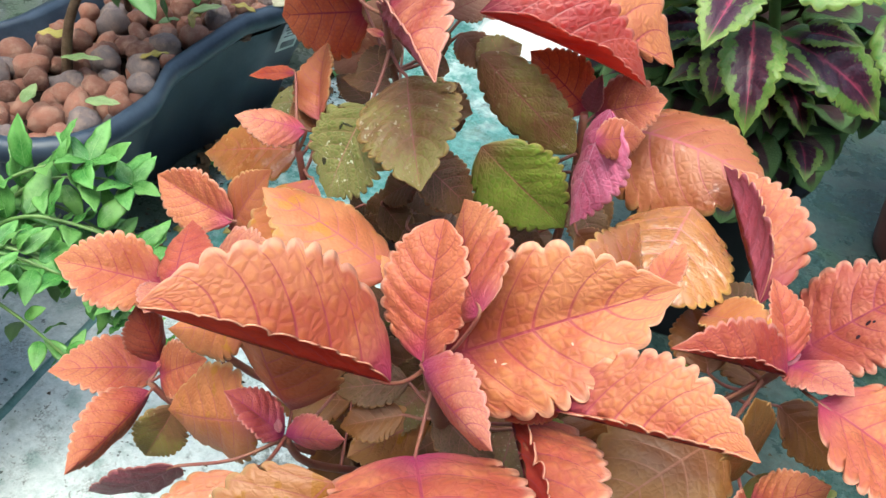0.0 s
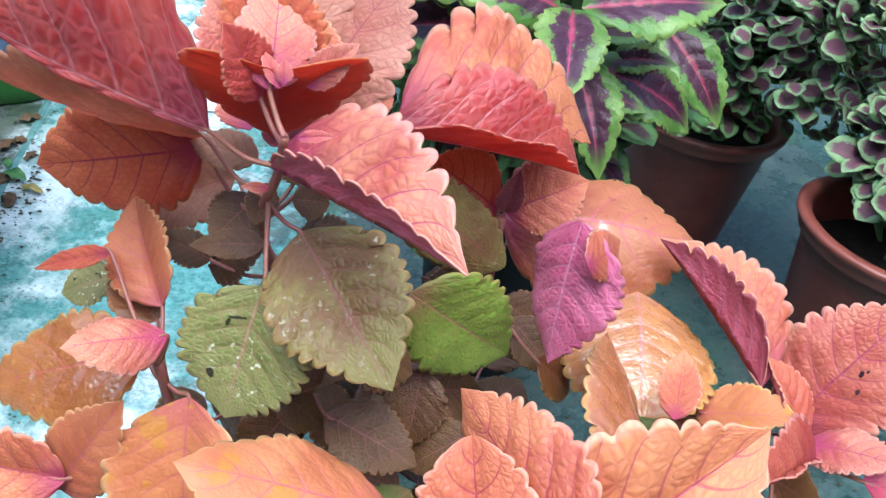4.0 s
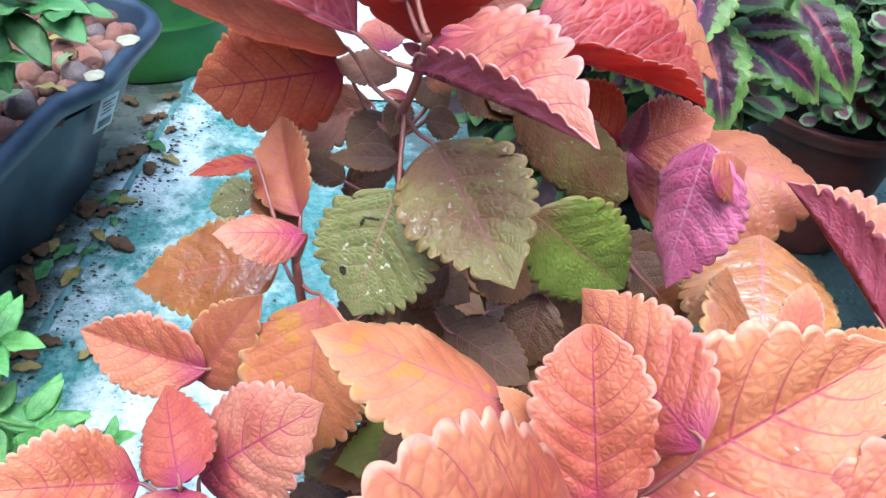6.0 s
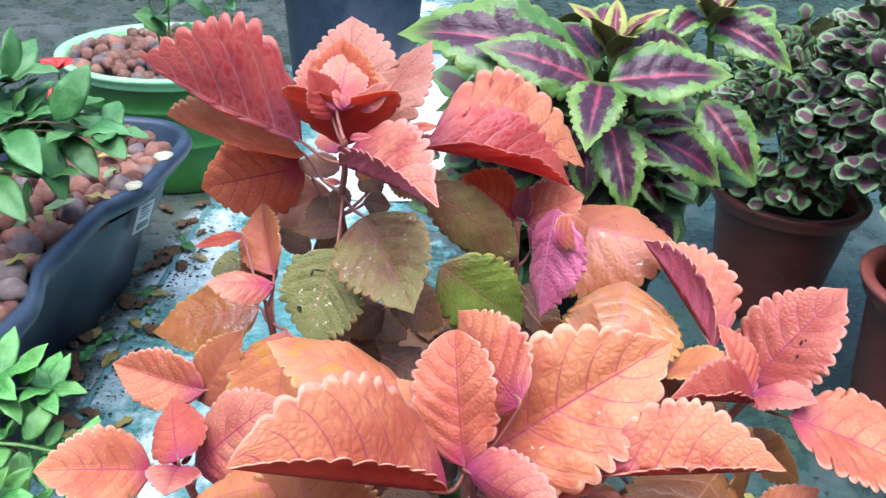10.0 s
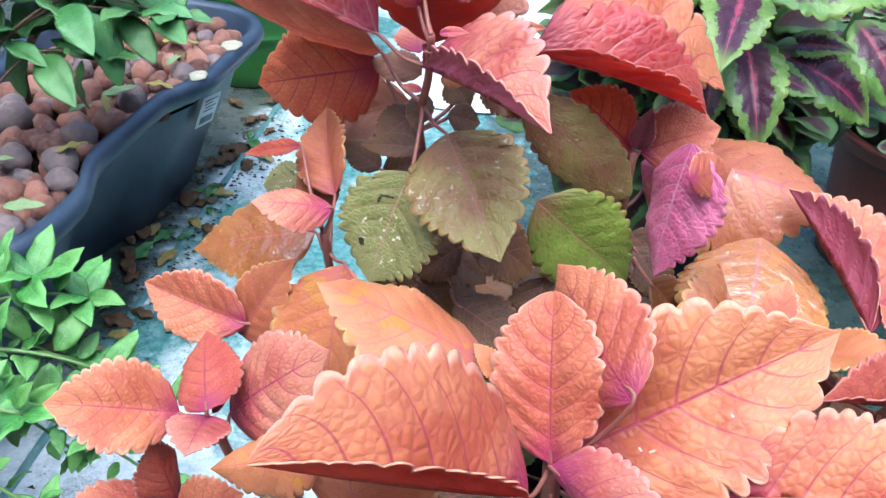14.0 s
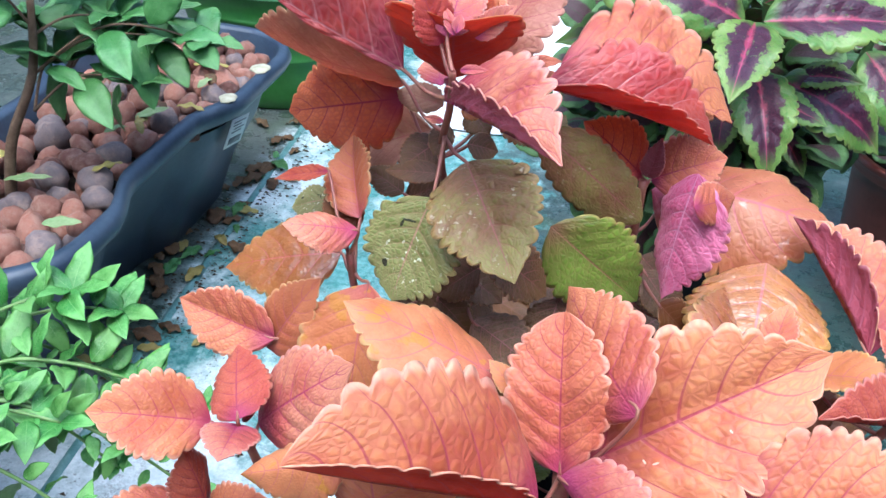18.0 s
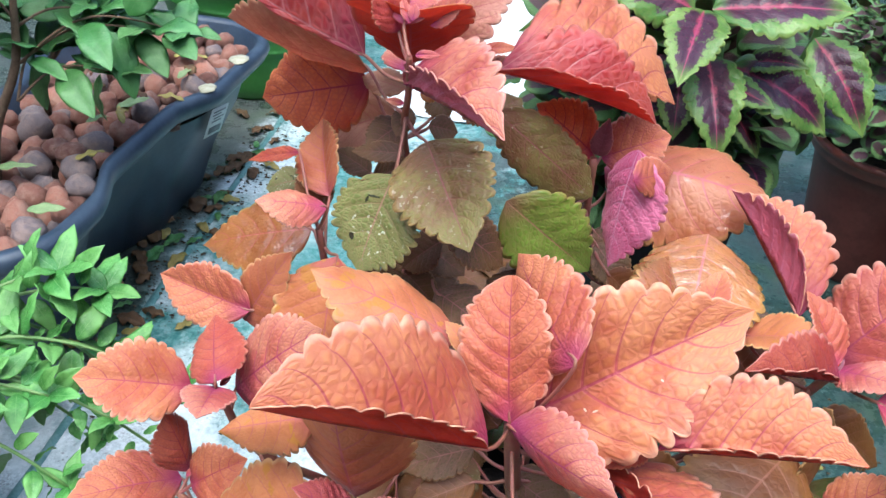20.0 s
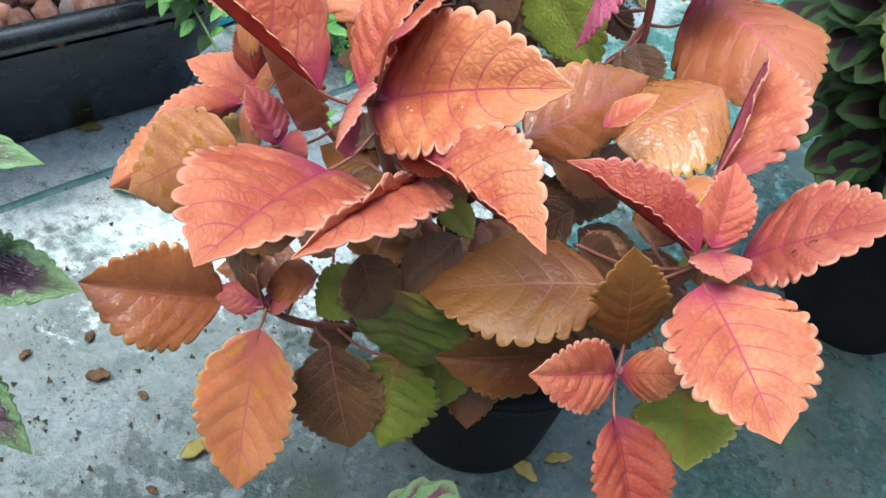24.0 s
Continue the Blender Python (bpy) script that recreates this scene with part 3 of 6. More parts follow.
def pebble_mat():
    m, n, l, b = mat("fired_clay", 0.6, 0.0, 0.4)
    r = n.new("ShaderNodeObjectInfo").outputs["Random"]
    big, fine = grain(n, l, 0.9, 4, 0.7), grain(n, l, 6.0, 4, 0.75)
    col = mix(n, l, r, (0.135, 0.052, 0.038), (0.43, 0.185, 0.125))
    grey = calc(n, l, "GREATER_THAN", calc(n, l, "FRACT", calc(n, l, "MULTIPLY", r, 7.31)), 0.80)
    col = mix(n, l, grey, col, (0.20, 0.155, 0.155))
    col = mix(n, l, calc(n, l, "MULTIPLY", ramp(n, l, big, 0.42, 0.7), 0.5), col, (0.46, 0.31, 0.24))
    col = mix(n, l, calc(n, l, "MULTIPLY", ramp(n, l, fine, 0.55, 0.7), 0.4), col, (0.06, 0.03, 0.025))
    l.new(col, b.inputs["Base Color"])
    bump(n, l, b, fine, 0.9, 0.004)
    return m


CLAY_BALL = pebble_mat()


def pebble_meshes(count):
    made = []
    for k in range(count):
        bm = bmesh.new()
        bmesh.ops.create_icosphere(bm, subdivisions=2, radius=1.0)
        off = Vector((k * 7.3, 1.1, 0.4))
        for p in bm.verts:
            d = p.co.copy()
            p.co *= 1 + 0.30 * noise.noise(d * 1.1 + off) + 0.12 * noise.noise(d * 2.7 + off)
            p.co.z *= 0.88
        me = bpy.data.meshes.new("pebble")
        bm.to_mesh(me)
        bm.free()
        me.polygons.foreach_set("use_smooth", [True] * len(me.polygons))
        me.materials.append(CLAY_BALL)
        made.append(me)
    return made


PEBBLES = pebble_meshes(7)


def rounded_ring(x0, x1, y0, y1, corner, steps=10, wave=0.0):
    """Points of a rounded rectangle, with one shallow waist in each long side."""
    pts = []
    for cx, cy, a0 in ((x1 - corner, y1 - corner, 0), (x0 + corner, y1 - corner, 90), (x0 + corner, y0 + corner, 180), (x1 - corner, y0 + corner, 270)):
        for k in range(steps + 1):
            a = radians(a0 + 90 * k / steps)
            pts.append([cx + corner * math.cos(a), cy + corner * math.sin(a)])
        if a0 in (90, 270):
            nxt = (x0, y0 + corner, y1 - corner) if a0 == 90 else (x1, y1 - corner, y0 + corner)
            for k in range(1, 36):
                t = k / 36
                y = nxt[2] * (1 - t) + nxt[1] * t
                near = max(0.0, min(1.0, (0.5 - abs((y - y0) / (y1 - y0) - 0.43) - 0.27) / 0.13))
                off = wave * near * near * (3 - 2 * near)
                pts.append([nxt[0] + (off if a0 == 90 else -off), y])
    return pts


def planter(name, label, x0, x1, y0, y1, base, height, wave, corner, lean, material):
    """A long planter box: it narrows towards its foot and has waisted sides and a rolled rim. lean: how far
    each side (x0, x1, y0, y1) draws in at the foot."""
    root = thing(name, label, "planter", ((x0 + x1) / 2, (y0 + y1) / 2, base))
    cx, cy = root.location.x, root.location.y
    tall = height - base
    levels = [(1.0, 0.004, 0.0), (0.97, 0.0, 0.005), (0.7, 0.003, tall * 0.35), (0.35, 0.005, tall * 0.62), (0.14, 0.008, tall - 0.028), (0.10, -0.002, tall - 0.026),
              (0.05, -0.006, tall - 0.020), (0, -0.007, tall - 0.010), (0, -0.003, tall), (0, 0.007, tall + 0.001), (0, 0.011, tall - 0.004), (0, 0.014, tall - 0.02), (0.85, 0.018, tall - 0.08)]
    verts, faces, n = [], [], 0
    for k, inset, z in levels:
        ring = rounded_ring(x0 - cx + inset + lean[0] * k, x1 - cx - inset - lean[1] * k, y0 - cy + inset + lean[2] * k, y1 - cy - inset - lean[3] * k, max(corner - inset - 0.03 * k, 0.02), 12, wave)
        n = len(ring)
        verts += [(x, y, z) for x, y in ring]
    for i in range(len(levels) - 1):
        for k in range(n):
            j = (k + 1) % n
            faces.append((i * n + k, i * n + j, (i + 1) * n + j, (i + 1) * n + k))
    faces.append(tuple(range(n - 1, -1, -1)))
    cut = 4 * n
    body = [f for f in faces if max(f) < cut + n and len(f) == 4] + [faces[-1]]
    rim = [tuple(q - cut for q in f) for f in faces if min(f) >= cut]
    part("body", mesh_from("body", verts[:cut + n], body, [material]), None, root)
    part("rim", mesh_from("rim", verts[cut:], rim, [material]), None, root)
    return root


def fill_pebbles(bed_name, label, inside, z, count, seed, size=(0.010, 0.0145), near=None):
    """A bed of clay pebbles in layers, packed without overlap as seen from above."""
    rnd = random.Random(seed)
    xs = [p[0] for p in inside]
    ys = [p[1] for p in inside]

    def within(x, y, pad):
        n, hit = len(inside), False
        for i in range(n):
            (ax, ay), (bx, by) = inside[i], inside[i - 1]
            if (ay > y) != (by > y) and x < (bx - ax) * (y - ay) / (by - ay) + ax:
                hit = not hit
        return hit and all(math.hypot(x - a, y - b) > pad for a, b in inside)

    bed = thing(bed_name, label, "clay pebbles", (sum(xs) / len(xs), sum(ys) / len(ys), z - 0.02), kind="stuff")
    me = mesh_from("soil", [(x - bed.location.x, y - bed.location.y, 0.002) for x, y in inside], [tuple(range(len(inside)))], [SOIL], smooth=False)
    part("soil", me, None, bed)
    placed = []
    tries = 0
    while len(placed) < count and tries < 30000:
        tries += 1
        r = rnd.uniform(*size)
        x, y = rnd.uniform(min(xs), max(xs)), rnd.uniform(min(ys), max(ys))
        layer = 0 if tries < 14000 else 1
        if not within(x, y, r * 0.8):
            continue
        if any(l == layer and (x - a) ** 2 + (y - b) ** 2 < ((r + c) * 0.9) ** 2 for a, b, c, l in placed):
            continue
        placed.append((x, y, r, layer))
        ob = new("pebble", PEBBLES[rnd.randrange(len(PEBBLES))])
        ob.parent = bed
        ob.rotation_euler = [rnd.uniform(0, 6.28) for _ in range(3)]
        ob.scale = [r * rnd.uniform(0.9, 1.12) for _ in range(3)]
        ob.location = (x - bed.location.x, y - bed.location.y, 0.020 + (rnd.uniform(-0.006, 0.006) if layer == 0 else -0.012))
    return bed


def flower_pot(name, label, x, y, r_top, r_base, height, material, soil_at=0.03, rim=0.012, rings=(), rim_material=None, group=""):
    root = thing(name, label, "flower pot", (x, y, 0), group)
    prof = [(r_base * 0.96, 0.0), (r_base, 0.004)]
    wall = height - 0.022
    for k in range(1, 9):
        z = wall * k / 9
        r = r_base + (r_top - 0.006 - r_base) * k / 9
        prof.append((r, z))
        if any(abs(z - wall * q) < wall / 18 for q in rings):
            prof += [(r + 0.003, z + 0.002), (r + 0.003, z + 0.006), (r, z + 0.008)]
    prof += [(r_top - 0.005, wall), (r_top + 0.001, wall + 0.002)]
    rimp = [(r_top + 0.001, wall + 0.002), (r_top + 0.003, wall + 0.006), (r_top + 0.003, height - 0.010), (r_top + rim * 0.6, height - 0.007), (r_top + rim * 0.7, height - 0.002),
            (r_top + rim * 0.4, height), (r_top - 0.004, height - 0.001), (r_top - 0.008, height - 0.008), (r_top - 0.012, height - soil_at - 0.01)]
    v, f = turned(prof, 56)
    f.append(tuple(range(55, -1, -1)))
    part("body", mesh_from("body", v, f, [material]), None, root)
    v, f = turned(rimp, 56)
    part("rim", mesh_from("rim", v, f, [rim_material or material]), None, root)
    soil, faces = [], []
    top, _ = turned([(r_top - 0.010, 0), (r_top * 0.7, 0.003), (r_top * 0.35, 0.005), (0.001, 0.006)], 24)
    soil = [(a, b, height - soil_at + c + 0.004 * noise.noise((a * 60, b * 60, x))) for a, b, c in top]
    faces = [(i * 24 + k, i * 24 + (k + 1) % 24, (i + 1) * 24 + (k + 1) % 24, (i + 1) * 24 + k) for i in range(3) for k in range(24)]
    part("soil", mesh_from("soil", soil, faces, [SOIL]), None, root)
    return root


# ---- the two planters with clay pebbles ----
tub = planter("long_planter", "dark slate plastic planter with wavy sides and clay pebbles", -0.615, -0.388, 0.186, 0.765, 0.0, 0.205, 0.022, 0.080, (0.05, 0.088, 0.05, 0.06), NAVY)
fill_pebbles("pebble_bed", "round fired clay pebbles filling the long planter", rounded_ring(-0.598, -0.406, 0.204, 0.747, 0.064, 6, 0.020), 0.188, 320, 3, (0.0115, 0.0170))
tub_near = planter("short_planter", "black plastic planter with clay pebbles and a green herb", -0.600, -0.372, -0.420, 0.163, 0.0, 0.190, 0.0, 0.09, (0.03, 0.100, 0.03, 0.05), GLOSSY)
fill_pebbles("pebble_bed", "round fired clay pebbles in the black planter", rounded_ring(-0.582, -0.390, -0.402, 0.145, 0.075, 6, 0.0), 0.172, 230, 5)


def sticker(at, right, up, w, h):
    """A small printed label with rows of unreadable print."""
    root = thing("price_label", "small white printed price label stuck on the planter", "label", at)
    rgt, upw = Vector(right).normalized(), Vector(up).normalized()
    nrm = rgt.cross(upw)
    root.matrix_world = Matrix.Translation(at) @ Matrix((rgt, upw, nrm)).transposed().to_4x4()
    bm = bmesh.new()
    bmesh.ops.create_cube(bm, size=1, matrix=Matrix.Diagonal((w, h, 0.0006, 1)))
    part("paper", bm, PAPER, root)
    for k, (cx, cy, bw, bh) in enumerate(((0, 0.36, 0.7, 0.05), (-0.1, 0.25, 0.5, 0.04), (0.05, 0.13, 0.6, 0.04), (-0.05, 0.02, 0.55, 0.04), (0, -0.28, 0.7, 0.22))):
        bm = bmesh.new()
        bmesh.ops.create_cube(bm, size=1, matrix=Matrix.Translation((cx * w, cy * h, 0.0006)) @ Matrix.Diagonal((bw * w, bh * h, 0.0004, 1)))
        part("print_bar", bm, INK, root)


sticker((-0.4085, 0.592, 0.146), (0.0, 1, -0.22), (0.30, 0.22, 1), 0.046, 0.038)

for at, size in (((-0.396, 0.552, 0.2065), 0.012), ((-0.396, 0.640, 0.2065), 0.014)):
    bm = bmesh.new()
    bmesh.ops.create_icosphere(bm, subdivisions=3, radius=1)
    for p in bm.verts:
        p.co = Vector((p.co.x * size * 0.8, p.co.y * size, p.co.z * 0.002)) * (1 + 0.35 * noise.noise(p.co * 1.7 + Vector(at) * 9))
    ob = part("tape_scrap", bm, TAPE, None)
    ob.location = at
    tagged(ob, "peeling beige tape residue on the planter rim", "tape", "tape scraps")

# ---- pots ----
main_pot = flower_pot("black_pot", "black plastic nursery pot under the orange coleus", 0.010, 0.120, 0.080, 0.062, 0.138, BLACK)
flower_pot("black_pot", "black plastic nursery pot holding the variegated coleus", 0.112, 0.518, 0.080, 0.060, 0.205, BLACK)
flower_pot("brown_pot", "reddish brown plastic flower pot with a moulded rim", 0.401, 0.760, 0.095, 0.066, 0.178, CLAY, rim_material=RIM_CLAY, group="brown pots")
flower_pot("brown_pot", "reddish brown plastic flower pot full of soil", 0.488, 0.464, 0.094, 0.066, 0.210, CLAY, 0.045, rim_material=RIM_CLAY, group="brown pots")
flower_pot("green_pot", "two-tone green plastic pot with a pale green rim", -0.544, 1.066, 0.170, 0.122, 0.215, GREEN, 0.025, 0.014, (0.5, 0.75), MINT)
fill_pebbles("pebble_bed", "clay pebbles on top of the green pot", [(-0.544 + 0.155 * math.cos(a / 20 * 6.2832), 1.066 + 0.155 * math.sin(a / 20 * 6.2832)) for a in range(20)], 0.205, 110, 9)
flower_pot("dark_pot", "large dark blue plastic pot on the ground", -0.33, 1.62, 0.17, 0.14, 0.36, NAVY)


# ---- the orange coleus: stems, then leaf by leaf ----
SHOOTS = []


def shoot(plant, points, r0, r1, material=None):
    v, f = tube(points, [r0 + (r1 - r0) * i / (len(points) - 1) for i in range(len(points))], 9)
    base = plant.location
    me = mesh_from("stem", [(a[0] - base.x, a[1] - base.y, a[2] - base.z) for a in v], f, [material or STEM])
    part("stem", me, None, plant)
    SHOOTS.append([Vector(p) for p in points])


def nearest_on_shoots(p):
    best = None
    for line in SHOOTS:
        for a, b in zip(line, line[1:]):
            d = b - a
            t = max(0.0, min(1.0, (p - a).dot(d) / d.dot(d)))
            q = a + d * t
            if best is None or (q - p).length < best[0]:
                best = ((q - p).length, q)
    return best[1]


coleus = thing("orange_coleus", "bushy coleus with scalloped orange, pink and brown leaves", "plant", (0.0, 0.115, 0.10))
shoot(coleus, [(0.0, 0.11, 0.10), (0.012, 0.07, 0.20), (0.006, 0.015, 0.29), (0.0, -0.004, 0.352)], 0.0048, 0.0034)
shoot(coleus, [(-0.01, 0.12, 0.10), (-0.04, 0.138, 0.25), (-0.072, 0.140, 0.36), (-0.080, 0.128, 0.405), (-0.072, 0.095, 0.446), (-0.069, 0.078, 0.470)], 0.0028, 0.0014)
shoot(coleus, [(0.01, 0.125, 0.10), (0.015, 0.15, 0.24), (0.020, 0.158, 0.34), (0.018, 0.150, 0.400)], 0.0032, 0.0022)
shoot(coleus, [(0.015, 0.11, 0.10), (0.07, 0.11, 0.20), (0.125, 0.090, 0.29), (0.146, 0.078, 0.345)], 0.0032, 0.0022)
shoot(coleus, [(-0.015, 0.11, 0.10), (-0.07, 0.07, 0.19), (-0.125, 0.030, 0.26), (-0.140, 0.018, 0.312)], 0.0030, 0.0020)
shoot(coleus, [(-0.02, 0.11, 0.10), (-0.09, 0.06, 0.16), (-0.145, 0.020, 0.21), (-0.165, 0.010, 0.240)], 0.0028, 0.0018)
shoot(coleus, [(-0.005, 0.10, 0.10), (-0.035, 0.05, 0.18), (-0.055, -0.005, 0.25), (-0.060, -0.020, 0.286)], 0.0028, 0.0018)
shoot(coleus, [(0.02, 0.105, 0.10), (0.085, 0.075, 0.19), (0.135, 0.045, 0.26), (0.151, 0.037, 0.290)], 0.0028, 0.0018)
shoot(coleus, [(0.005, 0.09, 0.10), (0.015, 0.03, 0.17), (0.012, -0.04, 0.22), (0.008, -0.065, 0.246)], 0.0028, 0.0018)
shoot(coleus, [(-0.02, 0.13, 0.10), (-0.07, 0.12, 0.22), (-0.105, 0.095, 0.32), (-0.112, 0.085, 0.37)], 0.0028, 0.0018)


LEAF_LABEL = {"g": "moss green scalloped leaf", "g2": "pale olive green leaf with wet glints painted as pale specks", "g3": "lime green leaf with a brown base", "b": "dark brown leaf toned darker for shade",
              "b2": "olive brown leaf with pale lobes", "m": "magenta leaf with raised veins", "m2": "plum purple folded leaf", "u": "purple-red leaf with raised veins",
              "w": "wet amber leaf", "s": "wet brown leaf", "v": "olive orange leaf with yellow spots", "t": "dull tan leaf", "p2": "young pink leaf with a purple heart"}


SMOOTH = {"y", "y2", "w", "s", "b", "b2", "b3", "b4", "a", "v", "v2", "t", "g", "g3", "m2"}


def leaf(look_key, base, to, width, normal, fold=12, arch=0.04, petiole=True, under=None, lobes=12, seed=0, **more):
    """One leaf of the orange coleus, from the base of its blade to its tip."""
    b, t = Vector(base), Vector(to)
    length = (t - b).length
    if under is None:
        under = {"b": UNDER_BROWN, "b2": UNDER_BROWN, "g": UNDER_BROWN, "g2": UNDER_BROWN, "g3": UNDER_BROWN, "b4": UNDER_BROWN, "m": UNDER_PURPLE, "f": UNDER_PURPLE, "p": UNDER_PURPLE}.get(look_key, UNDER)
    k = len(coleus.children) + seed
    if look_key in SMOOTH:
        more.setdefault("quilt", 0.012)
    me = blade("leaf", length, width, fold, arch, lobes, k, [LEAF[look_key], under], **more)
    ob = part("leaf", me, None, coleus, LEAF_LABEL.get(look_key, ""))
    m = leaf_pose(b - coleus.location, t - coleus.location, normal)
    ob.matrix_local = m
    if petiole:
        q = nearest_on_shoots(b)
        gap = (q - b).length
        if 0.004 < gap < 0.055:
            inv = m.inverted()
            end = q - coleus.location
            mid = (b - coleus.location + end) / 2 + Vector((0, 0, -0.12 * gap))
            v, f = tube([inv @ end, inv @ mid, Vector((0, 0, -0.0003)), Vector((length * 0.12, 0, arch * length * 0.4 - 0.0006))], [0.0011, 0.0009, 0.0008, 0.0004], 7)
            part("petiole", mesh_from("petiole", v, f, [STEM]), None, ob)
    return ob


leaf("o3", (-0.001, -0.010, 0.359), (-0.010, 0.022, 0.408), 0.040, (-0.22, -0.85, 0.48), 22, quilt=0.03, lobes=11, widest=0.42, tip=1.0)
leaf("o2", (0.002, -0.003, 0.354), (0.086, 0.028, 0.408), 0.068, (-0.20, -0.68, 0.71), 34, fold2=16)
leaf("o", (-0.007, -0.029, 0.362), (-0.081, -0.077, 0.411), 0.078, (0.68, -0.55, 0.48), 140, quilt=0.01, ruffle=0.0, notch=0.28, widest=0.42, arch=0.06, fold2=0, wr=0.36)
leaf("p", (-0.001, -0.013, 0.360), (0.041, -0.050, 0.373), 0.034, (-0.68, -0.71, 0.17), -26)
leaf("o", (0.056, -0.017, 0.367), (0.130, -0.016, 0.379), 0.060, (-0.09, -0.74, 0.67), 4, quilt=0.012, ruffle=0.008, fold2=140, wl=0.18)
leaf("o", (0.019, -0.014, 0.398), (-0.010, 0.047, 0.402), 0.040, (-0.78, -0.40, 0.47), -13)
leaf("y", (-0.029, 0.020, 0.371), (-0.095, 0.023, 0.392), 0.047, (0.30, -0.10, 0.95), -12)
leaf("o", (0.008, -0.032, 0.328), (0.053, -0.117, 0.351), 0.079, (-0.20, 0.15, 0.97), 22)
leaf("o", (0.038, -0.001, 0.335), (0.077, -0.090, 0.364), 0.061, (-0.39, 0.13, 0.91), 4, fold2=140, wl=0.36)
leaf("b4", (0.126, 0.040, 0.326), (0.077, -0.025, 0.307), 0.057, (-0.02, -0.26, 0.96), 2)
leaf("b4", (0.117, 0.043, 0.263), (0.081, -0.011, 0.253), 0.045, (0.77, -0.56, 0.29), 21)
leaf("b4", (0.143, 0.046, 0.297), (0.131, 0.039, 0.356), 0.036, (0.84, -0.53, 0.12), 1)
leaf("o", (0.150, 0.036, 0.291), (0.137, -0.010, 0.307), 0.033, (0.78, -0.01, 0.62), 16, quilt=0.03)
leaf("o", (0.151, 0.037, 0.291), (0.176, 0.039, 0.321), 0.026, (-0.35, -0.86, 0.36), -22, quilt=0.03)
leaf("r", (0.162, 0.029, 0.278), (0.205, 0.015, 0.241), 0.042, (0.59, -0.24, 0.77), 28)
leaf("g", (0.162, 0.093, 0.250), (0.197, 0.046, 0.265), 0.049, (-0.42, -0.03, 0.91), 9)
leaf("o3", (0.145, 0.077, 0.348), (0.127, 0.098, 0.375), 0.026, (0.54, -0.46, 0.70), 21, quilt=0.03)
leaf("o1", (0.151, 0.098, 0.334), (0.194, 0.112, 0.395), 0.054, (-0.64, -0.51, 0.57), 16)
leaf("o3", (0.145, 0.067, 0.348), (0.091, 0.030, 0.375), 0.042, (0.65, -0.58, 0.49), 140, fold2=4, wr=0.32)
leaf("p", (0.146, 0.078, 0.346), (0.168, 0.051, 0.364), 0.024, (-0.51, 0.17, 0.85), 5)
leaf("o", (0.158, 0.055, 0.351), (0.222, 0.033, 0.338), 0.060, (0.13, -0.21, 0.97), 15)
leaf("f", (0.125, 0.090, 0.364), (0.092, 0.153, 0.393), 0.061, (-0.31, -0.53, 0.79), 138, fold2=4, wr=0.65)
leaf("y", (0.105, 0.094, 0.344), (0.133, 0.071, 0.367), 0.027, (-0.59, 0.07, 0.81), 23)
leaf("w", (0.084, 0.140, 0.372), (0.076, 0.084, 0.352), 0.066, (-0.10, -0.45, 0.88), -6, widest=0.45)
leaf("w", (0.060, 0.037, 0.361), (0.062, 0.111, 0.373), 0.045, (0.67, -0.13, 0.73), -12)
leaf("a", (0.026, 0.180, 0.380), (0.118, 0.160, 0.382), 0.082, (0.0, -0.20, 0.98), -6, arch=0.09, petiole=False, fold2=-38, notch=0.26)
leaf("m", (0.035, 0.101, 0.433), (0.032, 0.088, 0.375), 0.042, (-0.76, -0.60, 0.25), -16, petiole=False, tip=1.25)
leaf("o", (0.034, 0.082, 0.427), (0.053, 0.105, 0.423), 0.018, (0.69, -0.45, 0.57), -6, petiole=False)
leaf("u", (-0.036, 0.118, 0.453), (0.045, 0.144, 0.427), 0.060, (0.25, -0.80, 0.54), 8, fold2=125, wl=0.44, notch=0.26, petiole=False, arch=0.10, quilt=0.012)
leaf("o", (-0.032, 0.130, 0.452), (0.054, 0.166, 0.430), 0.098, (0.15, -0.60, 0.78), 4, fold2=0, wl=0.10, notch=0.30, lobes=12, petiole=False, arch=0.10)
leaf("u", (-0.093, 0.096, 0.460), (-0.185, 0.125, 0.489), 0.092, (-0.39, -0.90, -0.12), -10, fold2=-4, wr=0.12, widest=0.30)
leaf("t", (-0.100, 0.124, 0.443), (-0.187, 0.160, 0.444), 0.063, (-0.28, -0.66, -0.70), -10)
leaf("t2", (-0.070, 0.112, 0.466), (-0.078, 0.150, 0.510), 0.046, (-0.05, -0.78, 0.60), 10, petiole=False)
leaf("t2", (-0.066, 0.106, 0.460), (-0.034, 0.130, 0.506), 0.046, (-0.75, -0.55, 0.35), -6, petiole=False)
leaf("p", (-0.078, 0.104, 0.468), (-0.093, 0.118, 0.500), 0.032, (0.50, -0.80, 0.30), 20, petiole=False)
leaf("r", (-0.072, 0.104, 0.468), (-0.078, 0.122, 0.506), 0.036, (-0.10, -0.85, 0.50), 25, petiole=False, quilt=0.03)
leaf("p", (-0.075, 0.093, 0.451), (-0.020, 0.021, 0.467), 0.060, (-0.68, -0.37, 0.64), 4, fold2=138, wl=0.4)
leaf("r", (-0.104, 0.146, 0.425), (-0.182, 0.190, 0.385), 0.050, (-0.20, -0.90, 0.30), -5, fold2=10)
leaf("t", (-0.094, 0.171, 0.398), (-0.144, 0.184, 0.367), 0.037, (-0.50, -0.71, 0.50), 26)
